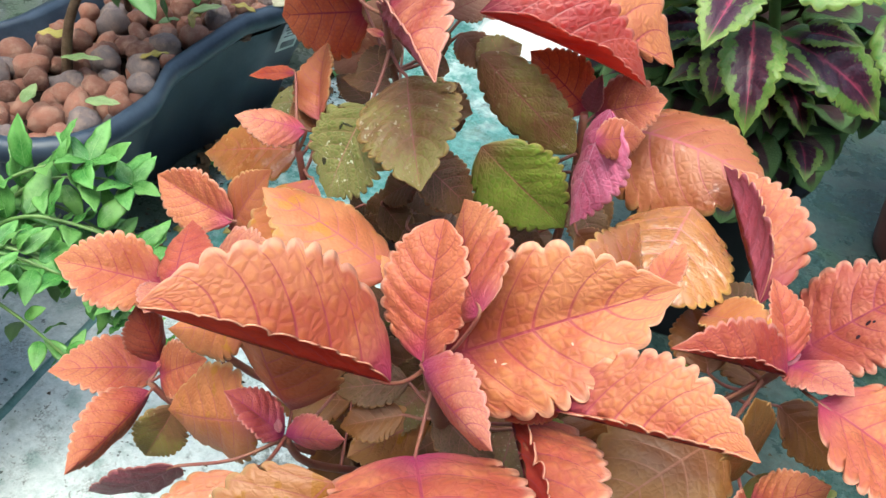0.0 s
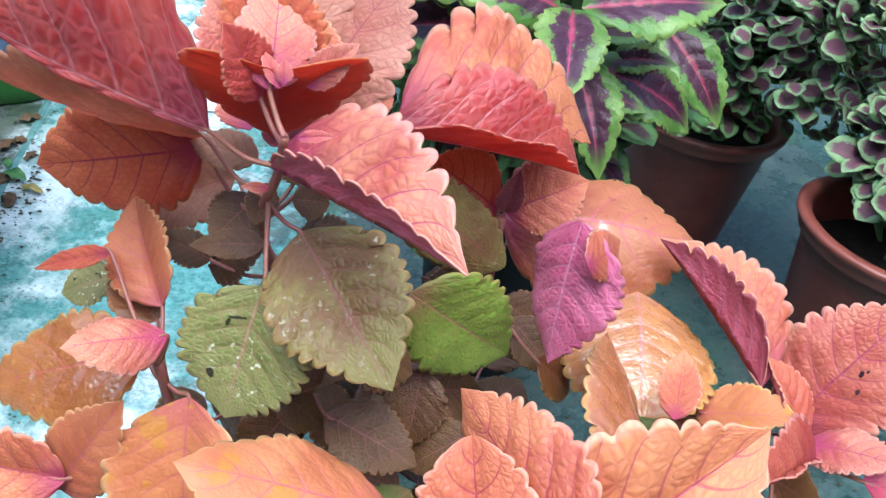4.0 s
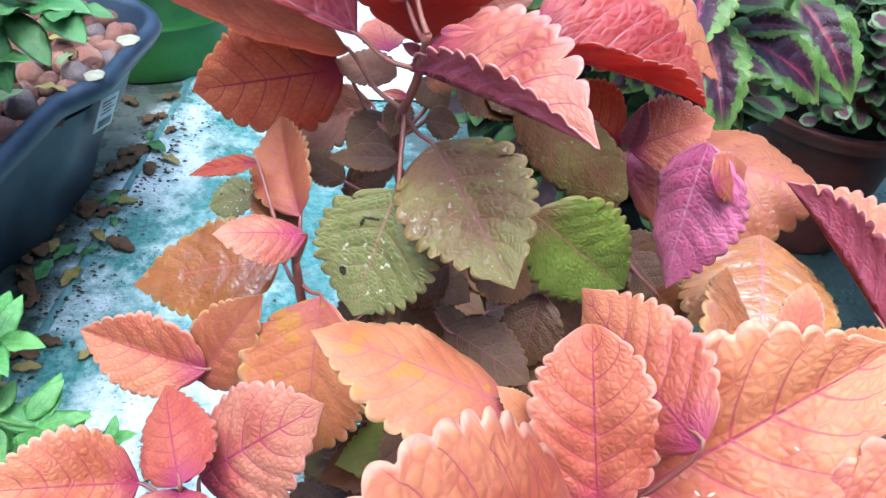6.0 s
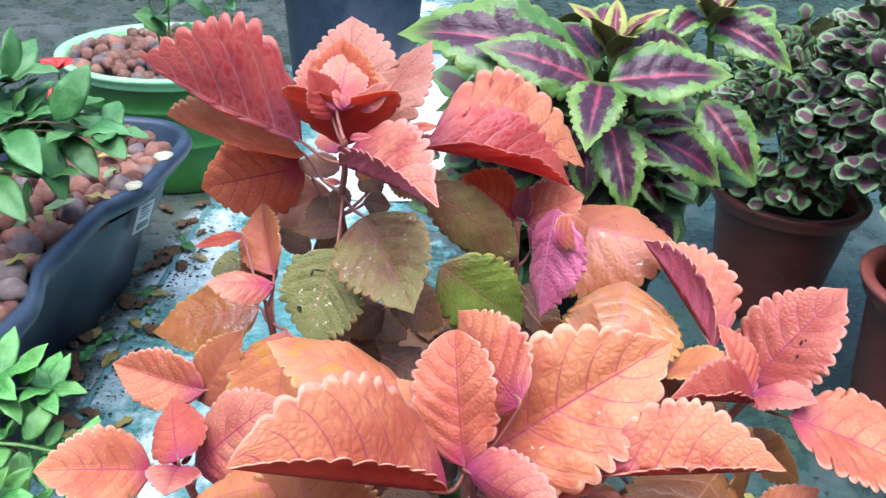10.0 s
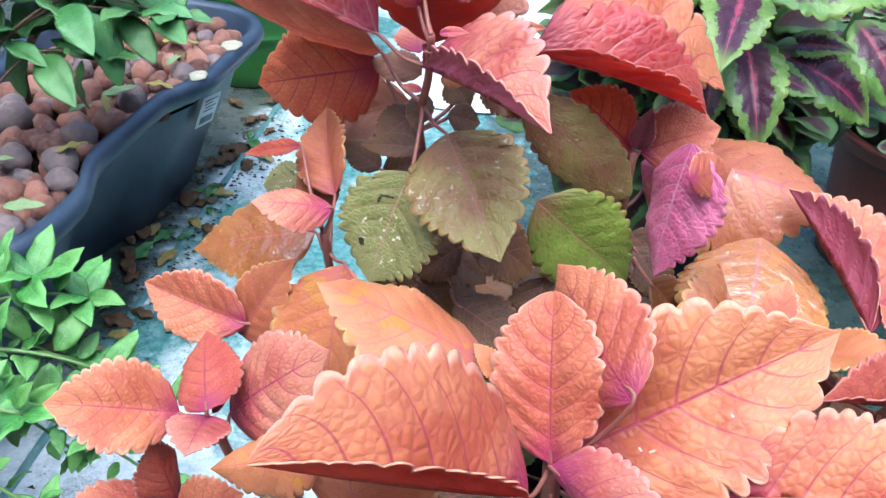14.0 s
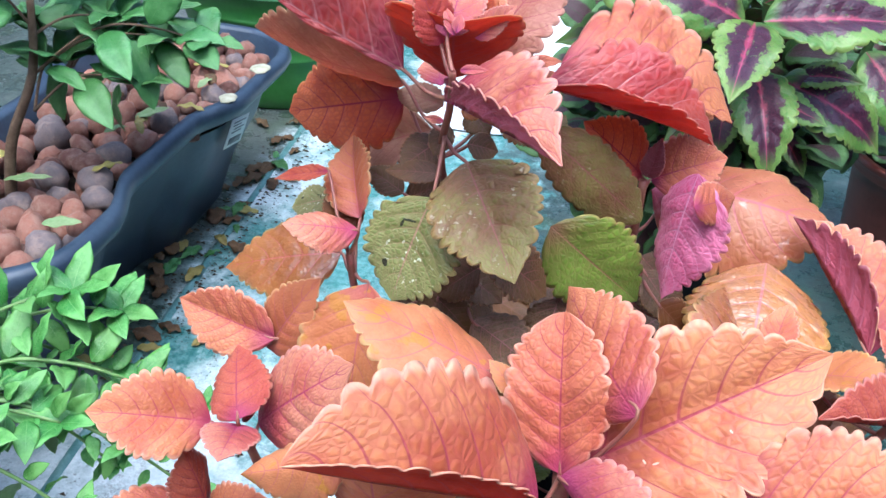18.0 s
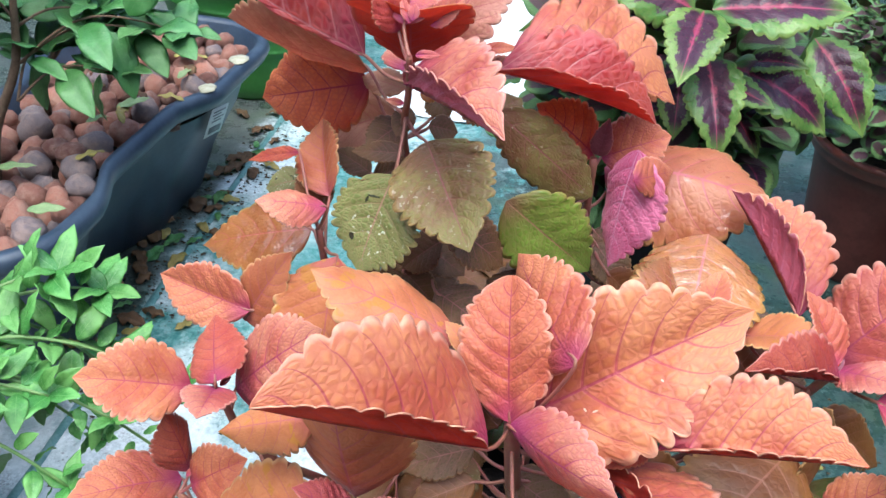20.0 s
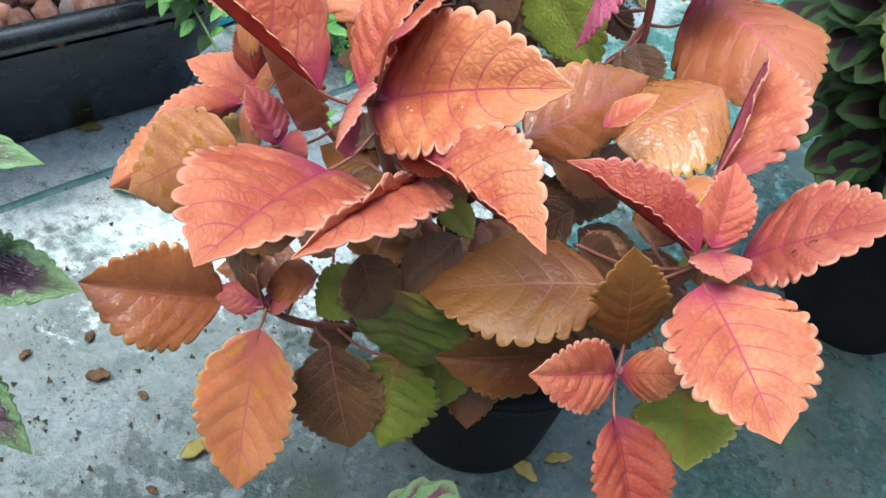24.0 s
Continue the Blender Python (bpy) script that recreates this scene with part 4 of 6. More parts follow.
leaf("b2", (-0.064, 0.106, 0.417), (-0.031, 0.050, 0.396), 0.049, (-0.22, -0.45, 0.87), 14, quilt=0.034, notch=0.36)
leaf("g2", (-0.075, 0.087, 0.407), (-0.087, 0.070, 0.359), 0.048, (-0.35, -0.84, 0.40), 6, quilt=0.022, notch=0.42)
leaf("y2", (-0.116, 0.115, 0.371), (-0.132, 0.154, 0.396), 0.033, (-0.52, -0.61, 0.61), 28)
leaf("p", (-0.108, 0.086, 0.383), (-0.139, 0.070, 0.390), 0.024, (0.34, -0.27, 0.90), -19)
leaf("s", (-0.122, 0.104, 0.356), (-0.190, 0.112, 0.326), 0.044, (-0.12, -0.50, 0.86), -8, fold2=8, tip=1.3)
leaf("b2", (-0.034, 0.124, 0.430), (0.020, 0.134, 0.386), 0.032, (-0.20, -0.75, 0.62), -8, petiole=False, widest=0.45)
leaf("g3", (-0.022, 0.107, 0.391), (0.026, 0.120, 0.349), 0.045, (-0.30, -0.75, 0.60), 8, petiole=False)
leaf("o", (-0.160, 0.028, 0.301), (-0.209, 0.006, 0.315), 0.042, (0.42, -0.40, 0.81), 22)
leaf("o3", (-0.136, 0.007, 0.330), (-0.154, 0.049, 0.333), 0.030, (-0.27, -0.18, 0.95), -17)
leaf("p", (-0.139, 0.033, 0.301), (-0.090, 0.023, 0.360), 0.046, (-0.61, -0.69, 0.40), -4)
leaf("p", (-0.137, 0.010, 0.324), (-0.132, -0.020, 0.335), 0.024, (0.04, 0.35, 0.94), 13)
leaf("o", (-0.147, 0.075, 0.317), (-0.201, 0.082, 0.325), 0.034, (-0.03, -0.83, 0.56), 23)
leaf("y2", (-0.152, 0.079, 0.306), (-0.123, 0.077, 0.359), 0.031, (-0.30, -0.80, 0.50), 9)
leaf("y", (-0.101, 0.081, 0.358), (-0.100, 0.050, 0.300), 0.058, (-0.34, -0.83, 0.45), 22)
leaf("y", (-0.081, -0.018, 0.348), (-0.127, -0.012, 0.320), 0.032, (-0.47, -0.60, 0.65), -32)
leaf("y2", (-0.065, -0.006, 0.288), (-0.069, -0.030, 0.376), 0.061, (0.02, -0.97, -0.25), -21)
leaf("y", (-0.074, -0.028, 0.299), (-0.141, -0.005, 0.245), 0.054, (-0.47, -0.85, 0.22), -19)
leaf("o", (-0.174, 0.030, 0.226), (-0.220, -0.007, 0.237), 0.041, (0.22, 0.01, 0.98), 16)
leaf("o3", (-0.162, 0.019, 0.248), (-0.167, 0.012, 0.296), 0.030, (0.92, -0.40, 0.04), -33)
leaf("o", (-0.159, 0.013, 0.245), (-0.126, 0.013, 0.275), 0.031, (-0.45, -0.74, 0.49), 15)
leaf("o", (-0.162, 0.007, 0.236), (-0.166, -0.057, 0.237), 0.039, (0.92, -0.06, 0.39), -35)
leaf("p2", (-0.061, -0.020, 0.287), (-0.088, -0.026, 0.311), 0.024, (0.64, 0.09, 0.76), 17, quilt=0.03)
leaf("p2", (-0.060, -0.020, 0.288), (-0.029, -0.021, 0.304), 0.022, (-0.14, -0.97, 0.22), -26, quilt=0.03)
leaf("v", (-0.012, -0.068, 0.345), (-0.044, -0.109, 0.304), 0.053, (0.39, -0.78, 0.49), -12)
leaf("v2", (-0.055, -0.063, 0.316), (-0.066, -0.112, 0.290), 0.043, (0.67, -0.45, 0.59), -32)
leaf("m2", (-0.097, -0.053, 0.282), (-0.165, -0.047, 0.210), 0.026, (0.27, -0.90, -0.33), -4)
leaf("b2", (-0.143, 0.005, 0.237), (-0.159, -0.009, 0.198), 0.030, (0.32, -0.93, 0.19), 21)
leaf("v", (-0.010, 0.047, 0.255), (-0.037, -0.000, 0.260), 0.038, (0.55, -0.23, 0.80), -24)
leaf("p2", (0.004, -0.063, 0.246), (-0.012, -0.086, 0.251), 0.020, (0.49, -0.12, 0.86), -20)
leaf("p2", (0.006, -0.062, 0.248), (0.022, -0.059, 0.260), 0.014, (-0.45, -0.50, 0.74), -17)
leaf("b", (0.009, -0.071, 0.273), (-0.048, -0.066, 0.250), 0.045, (-0.17, -0.96, 0.21), -18)
leaf("b3", (-0.008, -0.081, 0.245), (-0.033, -0.143, 0.269), 0.056, (0.86, -0.14, 0.50), 22)
leaf("y", (0.020, -0.075, 0.249), (0.053, -0.108, 0.165), 0.052, (0.67, -0.72, 0.16), 18)
leaf("b", (0.029, -0.039, 0.221), (0.064, -0.043, 0.166), 0.052, (0.64, -0.61, 0.46), 14)
leaf("g", (0.059, -0.015, 0.226), (0.074, -0.030, 0.169), 0.056, (0.47, -0.81, 0.34), -25, quilt=0.04, notch=0.44)
leaf("g", (0.073, -0.034, 0.310), (0.063, -0.009, 0.219), 0.062, (0.63, -0.73, -0.26), -11, quilt=0.04, notch=0.44)
# filler leaves between the stems, mostly in browns darkened for inner shade
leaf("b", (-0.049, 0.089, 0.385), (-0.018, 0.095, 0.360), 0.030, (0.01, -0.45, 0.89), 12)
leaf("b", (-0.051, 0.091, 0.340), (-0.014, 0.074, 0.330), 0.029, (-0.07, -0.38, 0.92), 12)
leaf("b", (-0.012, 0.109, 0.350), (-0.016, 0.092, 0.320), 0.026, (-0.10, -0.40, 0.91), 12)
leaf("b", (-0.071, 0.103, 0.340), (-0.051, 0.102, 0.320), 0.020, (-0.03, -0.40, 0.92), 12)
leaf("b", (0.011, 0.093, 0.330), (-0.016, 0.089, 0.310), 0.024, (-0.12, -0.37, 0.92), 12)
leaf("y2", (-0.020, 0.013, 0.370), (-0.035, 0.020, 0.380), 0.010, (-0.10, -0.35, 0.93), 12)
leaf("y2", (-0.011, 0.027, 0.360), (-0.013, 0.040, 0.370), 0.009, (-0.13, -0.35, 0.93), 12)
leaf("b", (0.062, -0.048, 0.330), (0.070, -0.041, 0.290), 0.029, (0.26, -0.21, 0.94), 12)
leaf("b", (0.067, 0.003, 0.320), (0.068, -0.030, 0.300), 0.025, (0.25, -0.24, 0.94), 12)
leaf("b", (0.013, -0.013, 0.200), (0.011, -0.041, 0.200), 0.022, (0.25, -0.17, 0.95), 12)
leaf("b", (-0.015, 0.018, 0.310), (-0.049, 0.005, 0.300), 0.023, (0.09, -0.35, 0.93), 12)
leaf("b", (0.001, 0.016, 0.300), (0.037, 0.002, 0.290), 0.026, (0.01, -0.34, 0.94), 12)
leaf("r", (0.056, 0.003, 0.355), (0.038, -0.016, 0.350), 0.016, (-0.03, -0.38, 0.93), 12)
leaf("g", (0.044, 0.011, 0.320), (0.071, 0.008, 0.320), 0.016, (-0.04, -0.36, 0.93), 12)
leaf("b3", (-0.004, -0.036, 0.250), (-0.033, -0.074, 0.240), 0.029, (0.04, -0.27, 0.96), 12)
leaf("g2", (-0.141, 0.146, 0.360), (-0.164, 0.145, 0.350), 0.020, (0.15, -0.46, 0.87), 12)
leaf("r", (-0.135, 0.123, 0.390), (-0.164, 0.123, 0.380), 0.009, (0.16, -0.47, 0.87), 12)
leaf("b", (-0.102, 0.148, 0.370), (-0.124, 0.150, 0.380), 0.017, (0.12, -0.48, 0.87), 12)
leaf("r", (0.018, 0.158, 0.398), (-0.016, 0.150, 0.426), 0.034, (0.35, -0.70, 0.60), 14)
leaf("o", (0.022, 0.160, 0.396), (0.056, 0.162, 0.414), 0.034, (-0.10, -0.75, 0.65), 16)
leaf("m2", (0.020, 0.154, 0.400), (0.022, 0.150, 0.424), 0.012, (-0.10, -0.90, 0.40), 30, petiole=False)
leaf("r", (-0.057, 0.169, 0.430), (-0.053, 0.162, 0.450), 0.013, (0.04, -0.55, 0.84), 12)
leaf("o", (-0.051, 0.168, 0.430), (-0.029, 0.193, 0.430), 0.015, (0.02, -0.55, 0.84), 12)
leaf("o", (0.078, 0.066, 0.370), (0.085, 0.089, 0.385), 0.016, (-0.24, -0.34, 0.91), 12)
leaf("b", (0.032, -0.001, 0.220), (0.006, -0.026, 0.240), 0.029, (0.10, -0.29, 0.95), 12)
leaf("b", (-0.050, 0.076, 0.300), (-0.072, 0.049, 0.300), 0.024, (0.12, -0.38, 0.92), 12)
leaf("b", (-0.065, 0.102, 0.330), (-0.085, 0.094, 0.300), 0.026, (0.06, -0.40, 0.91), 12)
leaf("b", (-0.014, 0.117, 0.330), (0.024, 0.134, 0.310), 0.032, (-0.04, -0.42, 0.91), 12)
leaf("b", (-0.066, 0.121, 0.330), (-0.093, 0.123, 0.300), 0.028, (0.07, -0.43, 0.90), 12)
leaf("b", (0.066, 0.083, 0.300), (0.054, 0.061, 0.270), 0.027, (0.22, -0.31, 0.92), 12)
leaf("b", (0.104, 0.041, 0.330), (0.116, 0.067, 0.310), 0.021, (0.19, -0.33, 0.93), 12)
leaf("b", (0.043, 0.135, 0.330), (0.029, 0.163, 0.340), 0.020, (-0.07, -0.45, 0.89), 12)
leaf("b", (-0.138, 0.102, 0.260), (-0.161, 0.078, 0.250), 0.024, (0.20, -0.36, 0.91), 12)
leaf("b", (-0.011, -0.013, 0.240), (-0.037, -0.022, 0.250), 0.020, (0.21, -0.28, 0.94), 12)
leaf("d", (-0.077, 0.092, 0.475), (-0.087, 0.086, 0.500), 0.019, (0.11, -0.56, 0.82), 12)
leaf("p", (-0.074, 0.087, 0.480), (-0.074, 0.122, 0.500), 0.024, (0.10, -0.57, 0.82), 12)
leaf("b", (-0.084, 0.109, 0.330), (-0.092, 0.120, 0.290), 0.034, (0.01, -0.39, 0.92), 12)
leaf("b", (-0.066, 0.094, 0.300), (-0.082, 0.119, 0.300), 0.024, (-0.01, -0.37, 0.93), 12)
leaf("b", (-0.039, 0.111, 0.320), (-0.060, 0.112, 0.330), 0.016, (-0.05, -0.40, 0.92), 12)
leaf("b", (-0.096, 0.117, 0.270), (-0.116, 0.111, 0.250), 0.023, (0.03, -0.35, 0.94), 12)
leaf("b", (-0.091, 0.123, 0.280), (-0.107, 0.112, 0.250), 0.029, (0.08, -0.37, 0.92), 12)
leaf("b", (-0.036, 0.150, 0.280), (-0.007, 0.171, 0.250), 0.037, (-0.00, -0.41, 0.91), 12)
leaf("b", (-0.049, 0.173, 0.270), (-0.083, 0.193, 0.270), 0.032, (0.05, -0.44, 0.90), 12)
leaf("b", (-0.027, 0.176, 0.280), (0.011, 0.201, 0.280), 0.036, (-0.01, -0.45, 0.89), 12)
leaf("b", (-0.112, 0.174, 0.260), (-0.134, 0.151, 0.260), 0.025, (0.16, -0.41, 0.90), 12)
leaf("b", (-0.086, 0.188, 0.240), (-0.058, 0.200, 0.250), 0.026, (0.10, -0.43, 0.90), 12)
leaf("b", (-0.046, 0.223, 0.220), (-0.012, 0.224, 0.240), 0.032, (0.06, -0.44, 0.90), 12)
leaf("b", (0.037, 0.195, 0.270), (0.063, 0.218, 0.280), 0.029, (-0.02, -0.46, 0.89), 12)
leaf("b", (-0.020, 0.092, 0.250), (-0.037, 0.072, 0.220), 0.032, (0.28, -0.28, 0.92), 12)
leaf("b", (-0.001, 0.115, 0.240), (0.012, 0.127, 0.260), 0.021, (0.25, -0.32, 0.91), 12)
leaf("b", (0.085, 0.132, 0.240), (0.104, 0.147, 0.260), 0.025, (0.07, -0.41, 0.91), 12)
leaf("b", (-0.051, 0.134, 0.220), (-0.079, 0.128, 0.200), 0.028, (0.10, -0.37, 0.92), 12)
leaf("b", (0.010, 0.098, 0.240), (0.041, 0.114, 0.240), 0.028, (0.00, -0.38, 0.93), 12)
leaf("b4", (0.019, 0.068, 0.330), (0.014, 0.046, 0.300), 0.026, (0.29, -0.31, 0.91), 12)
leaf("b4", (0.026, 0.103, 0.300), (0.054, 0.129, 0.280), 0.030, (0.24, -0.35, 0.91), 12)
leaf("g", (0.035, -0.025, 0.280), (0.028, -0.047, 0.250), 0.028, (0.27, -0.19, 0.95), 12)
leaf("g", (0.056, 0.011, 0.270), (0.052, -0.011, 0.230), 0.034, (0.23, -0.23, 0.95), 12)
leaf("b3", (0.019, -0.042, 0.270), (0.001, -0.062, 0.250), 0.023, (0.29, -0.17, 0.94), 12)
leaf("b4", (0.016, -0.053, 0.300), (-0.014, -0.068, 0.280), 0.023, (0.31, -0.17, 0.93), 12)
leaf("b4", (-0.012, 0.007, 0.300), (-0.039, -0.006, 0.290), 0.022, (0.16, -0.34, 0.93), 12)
leaf("g", (0.024, 0.005, 0.240), (0.064, 0.013, 0.200), 0.046, (0.07, -0.31, 0.95), 12)
leaf("g", (0.052, 0.020, 0.250), (0.075, 0.011, 0.180), 0.045, (0.05, -0.31, 0.95), 12)
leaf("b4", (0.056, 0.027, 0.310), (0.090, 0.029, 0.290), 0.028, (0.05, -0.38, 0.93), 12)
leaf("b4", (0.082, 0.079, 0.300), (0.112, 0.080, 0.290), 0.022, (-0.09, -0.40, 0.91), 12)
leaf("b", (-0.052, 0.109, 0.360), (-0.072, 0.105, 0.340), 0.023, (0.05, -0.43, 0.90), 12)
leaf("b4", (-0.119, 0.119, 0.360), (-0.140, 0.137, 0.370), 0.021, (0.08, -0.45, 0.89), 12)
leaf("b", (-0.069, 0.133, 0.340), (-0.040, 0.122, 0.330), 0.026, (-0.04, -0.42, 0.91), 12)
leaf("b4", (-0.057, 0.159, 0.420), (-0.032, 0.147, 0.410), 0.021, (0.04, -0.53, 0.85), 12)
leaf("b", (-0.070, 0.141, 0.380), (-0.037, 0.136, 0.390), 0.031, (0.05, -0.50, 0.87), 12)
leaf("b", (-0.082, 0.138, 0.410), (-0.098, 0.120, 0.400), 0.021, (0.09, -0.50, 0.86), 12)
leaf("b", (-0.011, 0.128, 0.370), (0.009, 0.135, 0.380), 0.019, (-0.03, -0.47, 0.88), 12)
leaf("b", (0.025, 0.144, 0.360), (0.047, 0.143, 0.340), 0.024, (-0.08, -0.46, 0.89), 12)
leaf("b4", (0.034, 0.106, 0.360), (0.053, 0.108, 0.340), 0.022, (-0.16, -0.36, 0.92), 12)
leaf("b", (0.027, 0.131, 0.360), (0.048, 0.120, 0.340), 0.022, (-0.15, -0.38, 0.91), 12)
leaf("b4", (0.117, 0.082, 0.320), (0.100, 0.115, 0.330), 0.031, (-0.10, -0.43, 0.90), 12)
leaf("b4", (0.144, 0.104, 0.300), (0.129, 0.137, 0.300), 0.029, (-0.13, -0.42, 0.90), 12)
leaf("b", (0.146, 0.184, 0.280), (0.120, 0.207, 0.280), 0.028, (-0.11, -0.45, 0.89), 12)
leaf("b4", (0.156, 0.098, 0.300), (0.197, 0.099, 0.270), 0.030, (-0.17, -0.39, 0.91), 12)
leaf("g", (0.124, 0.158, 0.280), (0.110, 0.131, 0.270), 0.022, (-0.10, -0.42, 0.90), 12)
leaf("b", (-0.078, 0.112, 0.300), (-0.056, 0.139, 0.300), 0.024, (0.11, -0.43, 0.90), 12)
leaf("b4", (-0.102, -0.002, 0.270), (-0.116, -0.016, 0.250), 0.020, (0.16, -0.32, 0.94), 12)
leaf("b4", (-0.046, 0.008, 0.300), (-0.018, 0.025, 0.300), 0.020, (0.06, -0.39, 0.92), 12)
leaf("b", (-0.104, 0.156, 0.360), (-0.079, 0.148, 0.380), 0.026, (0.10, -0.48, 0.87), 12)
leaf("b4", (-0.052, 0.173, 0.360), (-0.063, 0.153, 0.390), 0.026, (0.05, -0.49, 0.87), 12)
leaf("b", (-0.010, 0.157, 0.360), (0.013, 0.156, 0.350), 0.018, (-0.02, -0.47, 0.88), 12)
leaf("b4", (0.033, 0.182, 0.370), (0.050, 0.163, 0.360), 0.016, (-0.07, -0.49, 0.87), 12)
leaf("r", (-0.073, 0.100, 0.458), (-0.072, 0.088, 0.486), 0.054, (-0.08, 0.92, 0.38), 10, widest=0.6, shear=0.35, tip=0.6, notch=0.16, quilt=0.010, lobes=6, petiole=False)
leaf("p", (-0.075, 0.100, 0.475), (-0.084, 0.119, 0.488), 0.019, (0.09, -0.76, 0.64), 20, petiole=False)
leaf("o", (-0.068, 0.099, 0.476), (-0.065, 0.128, 0.490), 0.026, (0.04, -0.77, 0.64), 15, petiole=False)
leaf("p", (-0.064, 0.094, 0.479), (-0.049, 0.095, 0.494), 0.011, (0.01, -0.76, 0.65), 15, petiole=False)
leaf("p2", (-0.071, 0.085, 0.482), (-0.077, 0.093, 0.490), 0.005, (0.08, -0.75, 0.65), 25, petiole=False)
leaf("p2", (-0.070, 0.085, 0.483), (-0.070, 0.090, 0.489), 0.005, (0.06, -0.75, 0.66), 25, petiole=False)
leaf("p2", (-0.065, 0.071, 0.474), (-0.054, 0.070, 0.476), 0.004, (0.02, -0.71, 0.70), 20, petiole=False)
leaf("p2", (-0.068, 0.121, 0.443), (-0.061, 0.138, 0.450), 0.011, (0.03, -0.72, 0.70), 12, petiole=False)
leaf("t", (-0.059, 0.140, 0.438), (-0.044, 0.161, 0.444), 0.022, (-0.01, -0.73, 0.69), 10, petiole=False)
leaf("b3", (-0.069, 0.107, 0.441), (-0.054, 0.103, 0.446), 0.010, (0.02, -0.69, 0.73), 10, petiole=False)
leaf("p", (-0.086, 0.145, 0.435), (-0.094, 0.170, 0.439), 0.020, (0.10, -0.72, 0.68), 10, petiole=False)
leaf("t", (-0.081, 0.129, 0.432), (-0.108, 0.146, 0.428), 0.016, (0.11, -0.69, 0.71), 8, petiole=False)
leaf("p", (-0.075, 0.100, 0.438), (-0.084, 0.099, 0.439), 0.004, (0.08, -0.67, 0.74), 8, petiole=False)
leaf("p2", (-0.071, 0.109, 0.450), (-0.079, 0.113, 0.452), 0.005, (0.07, -0.70, 0.71), 15, petiole=False)
leaf("b", (-0.077, 0.123, 0.426), (-0.081, 0.114, 0.413), 0.012, (0.07, -0.66, 0.75), 8, petiole=False)
leaf("b", (-0.077, 0.118, 0.402), (-0.106, 0.121, 0.397), 0.012, (0.10, -0.62, 0.78), 8, petiole=False)
leaf("b2", (-0.042, 0.145, 0.415), (-0.025, 0.169, 0.419), 0.021, (-0.05, -0.69, 0.72), 8, petiole=False)
leaf("o", (-0.050, 0.178, 0.440), (-0.032, 0.187, 0.440), 0.007, (-0.03, -0.75, 0.66), 10, petiole=False)
leaf("b", (-0.069, 0.136, 0.411), (-0.054, 0.141, 0.407), 0.015, (0.02, -0.66, 0.75), 8, petiole=False)
leaf("b", (-0.073, 0.156, 0.420), (-0.060, 0.147, 0.412), 0.016, (0.03, -0.69, 0.73), 8, petiole=False)
leaf("m2", (-0.002, -0.005, 0.357), (0.016, 0.006, 0.361), 0.007, (-0.00, -0.62, 0.79), 20, petiole=False)
leaf("m2", (-0.004, -0.005, 0.357), (-0.011, -0.003, 0.357), 0.004, (0.04, -0.61, 0.79), 20, petiole=False)
leaf("p2", (-0.002, -0.009, 0.359), (0.006, -0.013, 0.357), 0.004, (0.01, -0.60, 0.80), 20, petiole=False)
leaf("m2", (0.142, 0.075, 0.346), (0.131, 0.080, 0.349), 0.006, (-0.21, -0.61, 0.77), 20, petiole=False)
leaf("m2", (0.143, 0.076, 0.346), (0.150, 0.083, 0.350), 0.005, (-0.23, -0.61, 0.76), 20, petiole=False)
leaf("m2", (-0.140, 0.019, 0.316), (-0.135, 0.022, 0.320), 0.003, (0.22, -0.47, 0.86), 20, petiole=False)
leaf("m2", (-0.141, 0.019, 0.316), (-0.146, 0.019, 0.317), 0.002, (0.23, -0.46, 0.86), 20, petiole=False)
leaf("m2", (-0.062, -0.022, 0.291), (-0.066, -0.017, 0.294), 0.004, (0.16, -0.49, 0.86), 20, petiole=False)
leaf("m2", (0.152, 0.035, 0.293), (0.150, 0.038, 0.295), 0.003, (0.19, -0.44, 0.88), 20, petiole=False)
leaf("m2", (0.006, -0.065, 0.250), (0.007, -0.058, 0.254), 0.004, (0.18, -0.38, 0.91), 20, petiole=False)
leaf("p2", (-0.161, 0.013, 0.251), (-0.158, 0.019, 0.254), 0.003, (0.30, -0.46, 0.83), 20, petiole=False)
# gap fillers behind the stems, in the copper darkened for shade
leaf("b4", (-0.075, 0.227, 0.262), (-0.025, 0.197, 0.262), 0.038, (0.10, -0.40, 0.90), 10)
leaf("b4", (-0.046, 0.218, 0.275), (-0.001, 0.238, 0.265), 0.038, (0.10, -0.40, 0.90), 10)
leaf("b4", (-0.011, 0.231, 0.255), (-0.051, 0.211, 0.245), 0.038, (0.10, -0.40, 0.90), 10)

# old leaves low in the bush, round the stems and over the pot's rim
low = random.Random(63)
